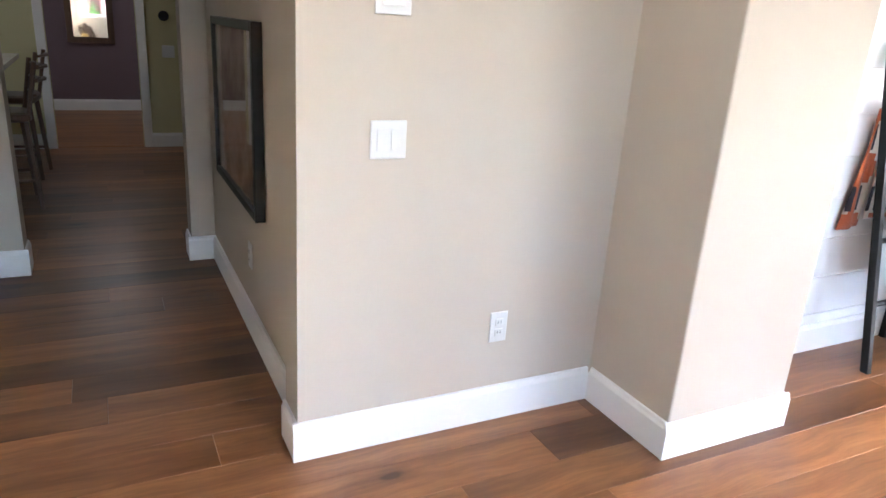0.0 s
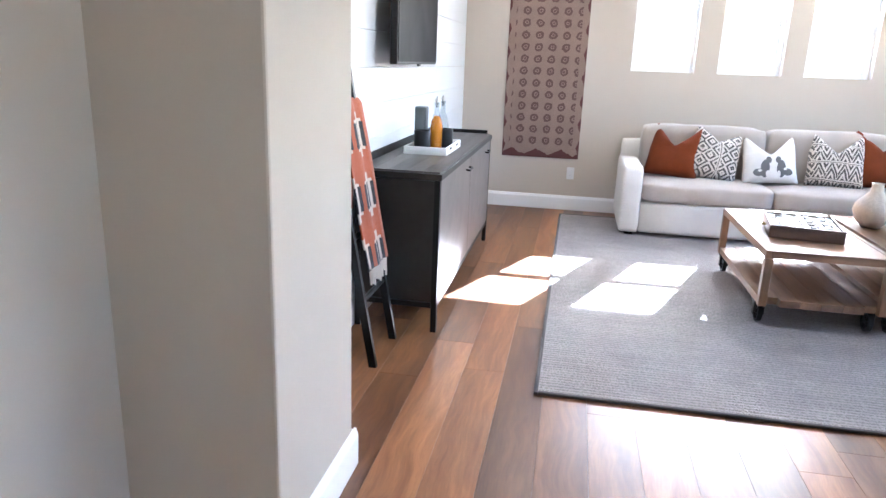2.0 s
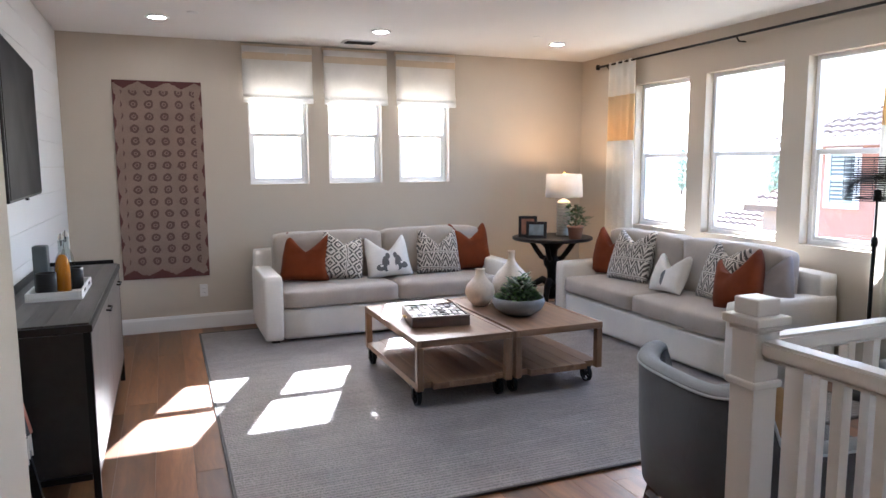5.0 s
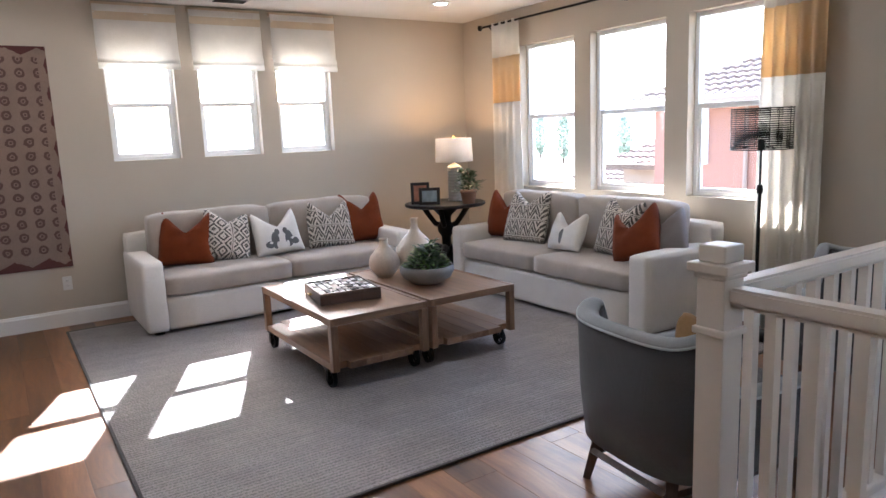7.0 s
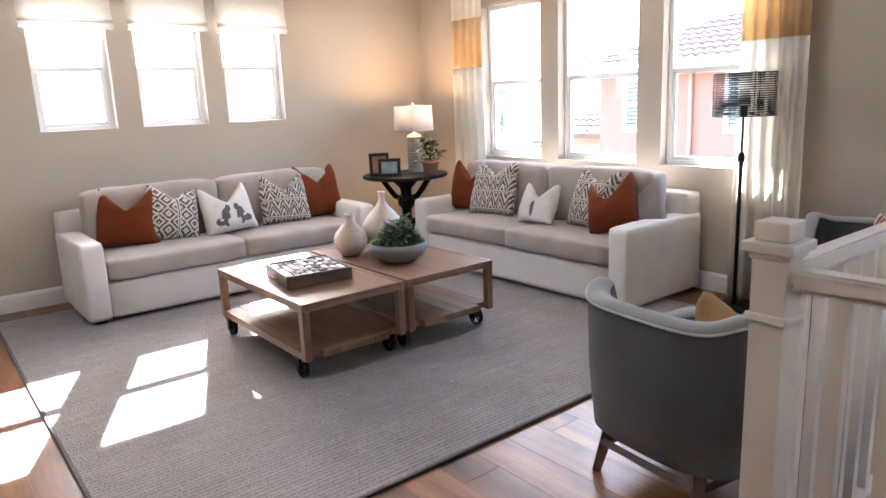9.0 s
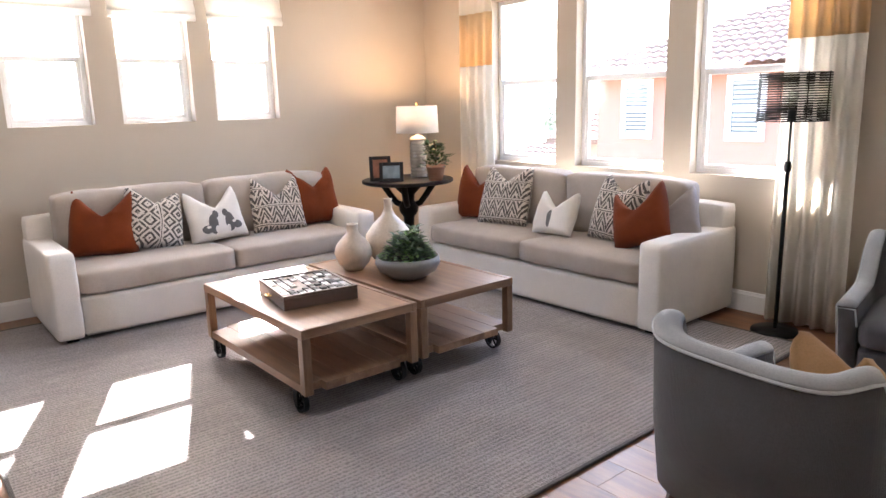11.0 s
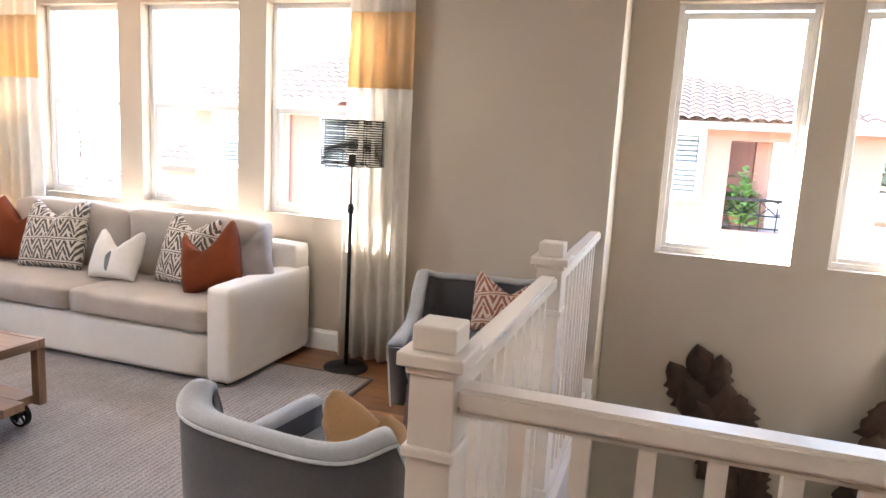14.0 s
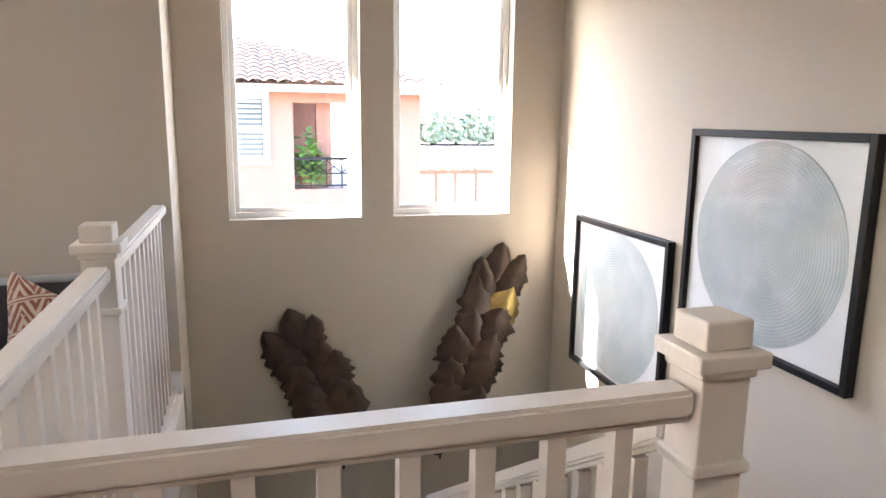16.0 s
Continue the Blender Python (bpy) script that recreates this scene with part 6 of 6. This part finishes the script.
part("balcony_wall", boxed(11.8, 11.9, -7.3, -6.3, -3.2, 2.0), M_STUCCO, hs)
part("balcony_wall", boxed(11.901, 17.0, -7.3, -7.2, -3.2, 2.0), M_STUCCO, hs)
part("balcony_wall", boxed(10.3, 11.8, -6.4, -6.3, -3.2, 2.0), M_STUCCO, hs)
part("balcony_floor", boxed(10.3, 11.8, -8.9, -6.4, -0.15, 0.05), M_EAVE, hs)
part("balcony_floor", boxed(11.801, 17.0, -8.9, -7.301, -0.15, 0.05), M_EAVE, hs)
part("post", boxed(10.55, 10.85, -7.45, -7.15, 0.05, 2.0), M_STUCCO, hs)
rl = part("balcony_rail", boxed(10.08, 10.14, -8.55, -6.65, 0.62, 0.68), M_IRON, hs, "dark iron balcony railing")
for z in (0.10, 0.34):
    part("bar", boxed(10.09, 10.13, -8.55, -6.65, z, z + 0.03), M_IRON, rl)
for k in range(6):
    a = -8.53 + k * 0.31
    part("bar", boxed(10.10, 10.12, a - 0.012, a + 0.012, 0.05, 0.62), M_IRON, rl)
    part("cross_bar", tube([(10.105, a + 0.012, 0.37), (10.105, a + 0.298, 0.62)], 0.010, 4), M_IRON, rl)
    part("cross_bar", tube([(10.12, a + 0.298, 0.37), (10.12, a + 0.012, 0.62)], 0.010, 4), M_IRON, rl)
part("fascia", boxed(9.50, 9.56, -9.7, 6.1, 1.92, 2.06), M_EAVE, hs)
part("soffit", boxed(9.56, 10.3, -9.7, 6.1, 1.98, 2.02), M_EAVE, hs)
for eave in (9.45, 17.8):
    tiled_roof("roof", hs, -9.60, -2.6, eave, 13.6, 2.05, 3.25, 4.0, 0.0, M_TILE)
    tiled_roof("roof", hs, -3.4, 6.12, eave, 13.6, 2.06, 3.76, 2.0, 4.0, M_TILE)
house_window(hs, 10.0, 4.05, 4.68, 0.62, 1.78)
house_window(hs, 10.0, 1.33, 1.95, 0.62, 1.78)
house_window(hs, 10.0, -1.6, -0.9, 0.62, 1.78)
house_window(hs, 10.0, -6.08, -5.5, 0.66, 1.80)
for k in range(3):
    part("downpipe", tube([(9.94, 2.9 - k * 3.2, 1.95), (9.94, 2.9 - k * 3.2, -3.2)], 0.05, 8), M_EAVE, hs)
bm = bmesh.new()
leaves(bm, (10.4, -6.95, 0.1), 260, 0.28, 0.22, 1.0, 9)
bp = part("balcony_plant", bm, M_LEAF2)
bm = spun([(0.0, 0.0), (0.14, 0.0), (0.19, 0.25), (0.17, 0.25), (0.0, 0.22)], 16, (10.6, -6.95, 0.05))
tagged(bp, "bright green potted plant on the balcony", "plant")
part("pot", bm, M_TERRACOTTA, bp)

low = thing("low_house", "low beige house with a terracotta tile roof", "house", group="houses outside")
M_BEIGE = plain("beige_stucco", (0.30, 0.225, 0.17), 0.9, grain=50, vary=0.06, bump=0.5, dist=0.004)
part("wall", boxed(11.2, 17.0, 5.9, 7.7, -3.2, 0.35), M_BEIGE, low)
part("wall", boxed(10.4, 16.2, 7.71, 11.1, -3.2, -0.56), M_BEIGE, low)
part("fascia", boxed(10.72, 10.80, 5.9, 7.95, 0.26, 0.40), M_WALNUT, low, "dark eave board")
for eave in (10.7, 16.1):
    tiled_roof("roof", low, 5.85, 8.0, eave, 13.4, 0.40, 1.35, 0.0, 1.0, M_TILE)
for eave in (9.9, 16.6):
    tiled_roof("roof", low, 7.75, 11.5, eave, 13.25, -0.56, 0.36, 0.0, 3.2, M_TILE)
pergola = thing("pergola", "brown wooden garden pergola beyond the house", "pergola", group="houses outside")
M_PERGOLA = wood("weathered_brown_timber", (0.12, 0.07, 0.045), (0.22, 0.14, 0.09), "Y", 0.8)
part("beam", boxed(22.9, 23.1, -16.2, -11.6, -0.75, -0.55), M_PERGOLA, pergola)
part("beam", boxed(25.9, 26.1, -16.2, -11.6, -0.75, -0.55), M_PERGOLA, pergola)
for k in range(10):
    part("rafter", boxed(22.4, 26.6, -16.0 + k * 0.47, -15.9 + k * 0.47, -0.548, -0.40), M_PERGOLA, pergola)
for y in (-15.9, -14.0, -12.0):
    for x in (22.92, 25.92):
        part("post", boxed(x, x + 0.16, y, y + 0.16, -3.2, -0.752), M_PERGOLA, pergola)


def tree(x, y, z0, h, r, seed, slim=False):
    rnd = random.Random(seed)
    ob = thing("cypress" if slim else "tree", "slim cypress in the distance, its green paled for haze" if slim else "leafy green tree in the distance", "tree", (x, y, z0), group="trees outside")
    part("trunk", tube([(0, 0, 0), (0.05, 0, h * 0.4), (0, 0.05, h * 0.75)], [h * 0.03, h * 0.022, h * 0.008], 8), M_WALNUT, ob)
    bm = bmesh.new()
    for k in range(1300):
        f = rnd.random()
        z = h * (0.12 + 0.88 * f)
        rr = r * (math.sin(math.pi * min(1, f * 0.95 + 0.05)) ** 0.6) * (0.25 + 0.9 * rnd.random() ** 0.6)
        a = rnd.uniform(0, 2 * math.pi)
        c = Vector((rr * math.cos(a), rr * math.sin(a), z))
        s = r * (0.12 + 0.16 * rnd.random())
        d = Vector((rnd.gauss(0, 1), rnd.gauss(0, 1), rnd.gauss(0, 1))).normalized()
        e = d.orthogonal().normalized()
        g = d.cross(e)
        q = [bm.verts.new(c + e * s * ca + g * s * 0.6 * sa + d * s * 0.2 * ca) for ca, sa in ((1, 0), (0.2, 1), (-1, 0.1), (-0.1, -1))]
        bm.faces.new(q)
    part("crown", bm, M_TREE, ob)


for k in range(16):
    tree(116 + 4 * (k % 3), -33 - k * 1.5, -3.2, 6.2 + (k * 37 % 5) * 0.4, 3.0, 60 + k)
for x, y, h in ((60, 62, 6.5), (64, 55, 6.0), (70, 78, 7.0)):
    tree(x, y, -3.2, h, 0.9, int(x), True)

bm = bmesh.new()
ring = []
for k in range(121):
    a = 2 * math.pi * k / 120
    h = 10 + 16 * (0.5 + 0.5 * noise.noise(Vector((math.cos(a) * 2.2, math.sin(a) * 2.2, 0.3)))) + 3 * noise.noise(Vector((math.cos(a) * 9, math.sin(a) * 9, 4.0)))
    ring.append([bm.verts.new((r * math.cos(a), r * math.sin(a), z)) for r, z in ((260, -3.3), (330, h * 0.55), (420, h), (600, h * 0.4), (700, -3.3))])
for p, q in zip(ring, ring[1:]):
    for i in range(4):
        bm.faces.new((p[i], q[i], q[i + 1], p[i + 1]))
hills = structure(part("backdrop", bm, M_HILL, smooth=True), "hills on the horizon, tinted blue-grey for haze", "hills")

# ---- floor and its planks, last ----
floor = structure(new("floor"), "wide oiled hickory plank floor with knots", "floor")
sub = bmesh.new()
box(sub, -13.95, STAIR_W - 0.055, -9.96, 0.16, -0.30, -0.012)
box(sub, STAIR_W - 0.055, 0.16, -5.262, 0.16, -0.30, -0.012)
part("subfloor", sub, M_SUBFLOOR, floor)
rnd = random.Random(11)
shapes = {}
PW = 0.19


def plank(x, ya, yb):
    w = min(PW, 0.16 - x)
    length = round(yb - ya, 3)
    key = (round(w, 3), length)
    if key not in shapes:
        b = boxed(0.0004, w - 0.0004, 0.0004, length - 0.0004, -0.014, 0.0)
        me = bpy.data.meshes.new("plank")
        top = [e for e in b.edges if all(v.co.z > -0.001 for v in e.verts)]
        bmesh.ops.bevel(b, geom=top, offset=0.0007, segments=1, affect="EDGES")
        b.to_mesh(me)
        b.free()
        me.materials.append(M_PLANK)
        shapes[key] = me
    ob = new("plank", shapes[key])
    ob.location = (x, ya, 0)
    ob.parent = floor


x = -11.09
while x < 0.0:
    if x + PW <= WEST - 0.16:
        lo, hi = (-7.69, -6.535) if x > -7.55 else (-8.9, -5.6)
    elif x + PW <= STAIR_W - 0.05:
        lo, hi = -7.70, 0.0
    else:
        lo, hi = -5.262, 0.0
    y = hi
    first = True
    while y > lo + 0.02:
        step = rnd.choice((1.2, 1.5, 1.8, 2.1))
        if first:
            step *= rnd.choice((0.3, 0.5, 0.7, 0.9, 1.0))
            first = False
        ya = max(lo, y - step)
        if ya - lo < 0.35:
            ya = lo
        plank(x, ya, y)
        y = ya
    x += PW
# plain boards of the plum room and the hidden strips of the far room
bm = bmesh.new()
for k in range(14):
    box(bm, -13.77 + k * 0.19, -13.582 + k * 0.19, -8.4, -5.96, -0.012, -0.001)
tagged(part("far_boards", bm, M_PLANK, floor), kind="stuff")
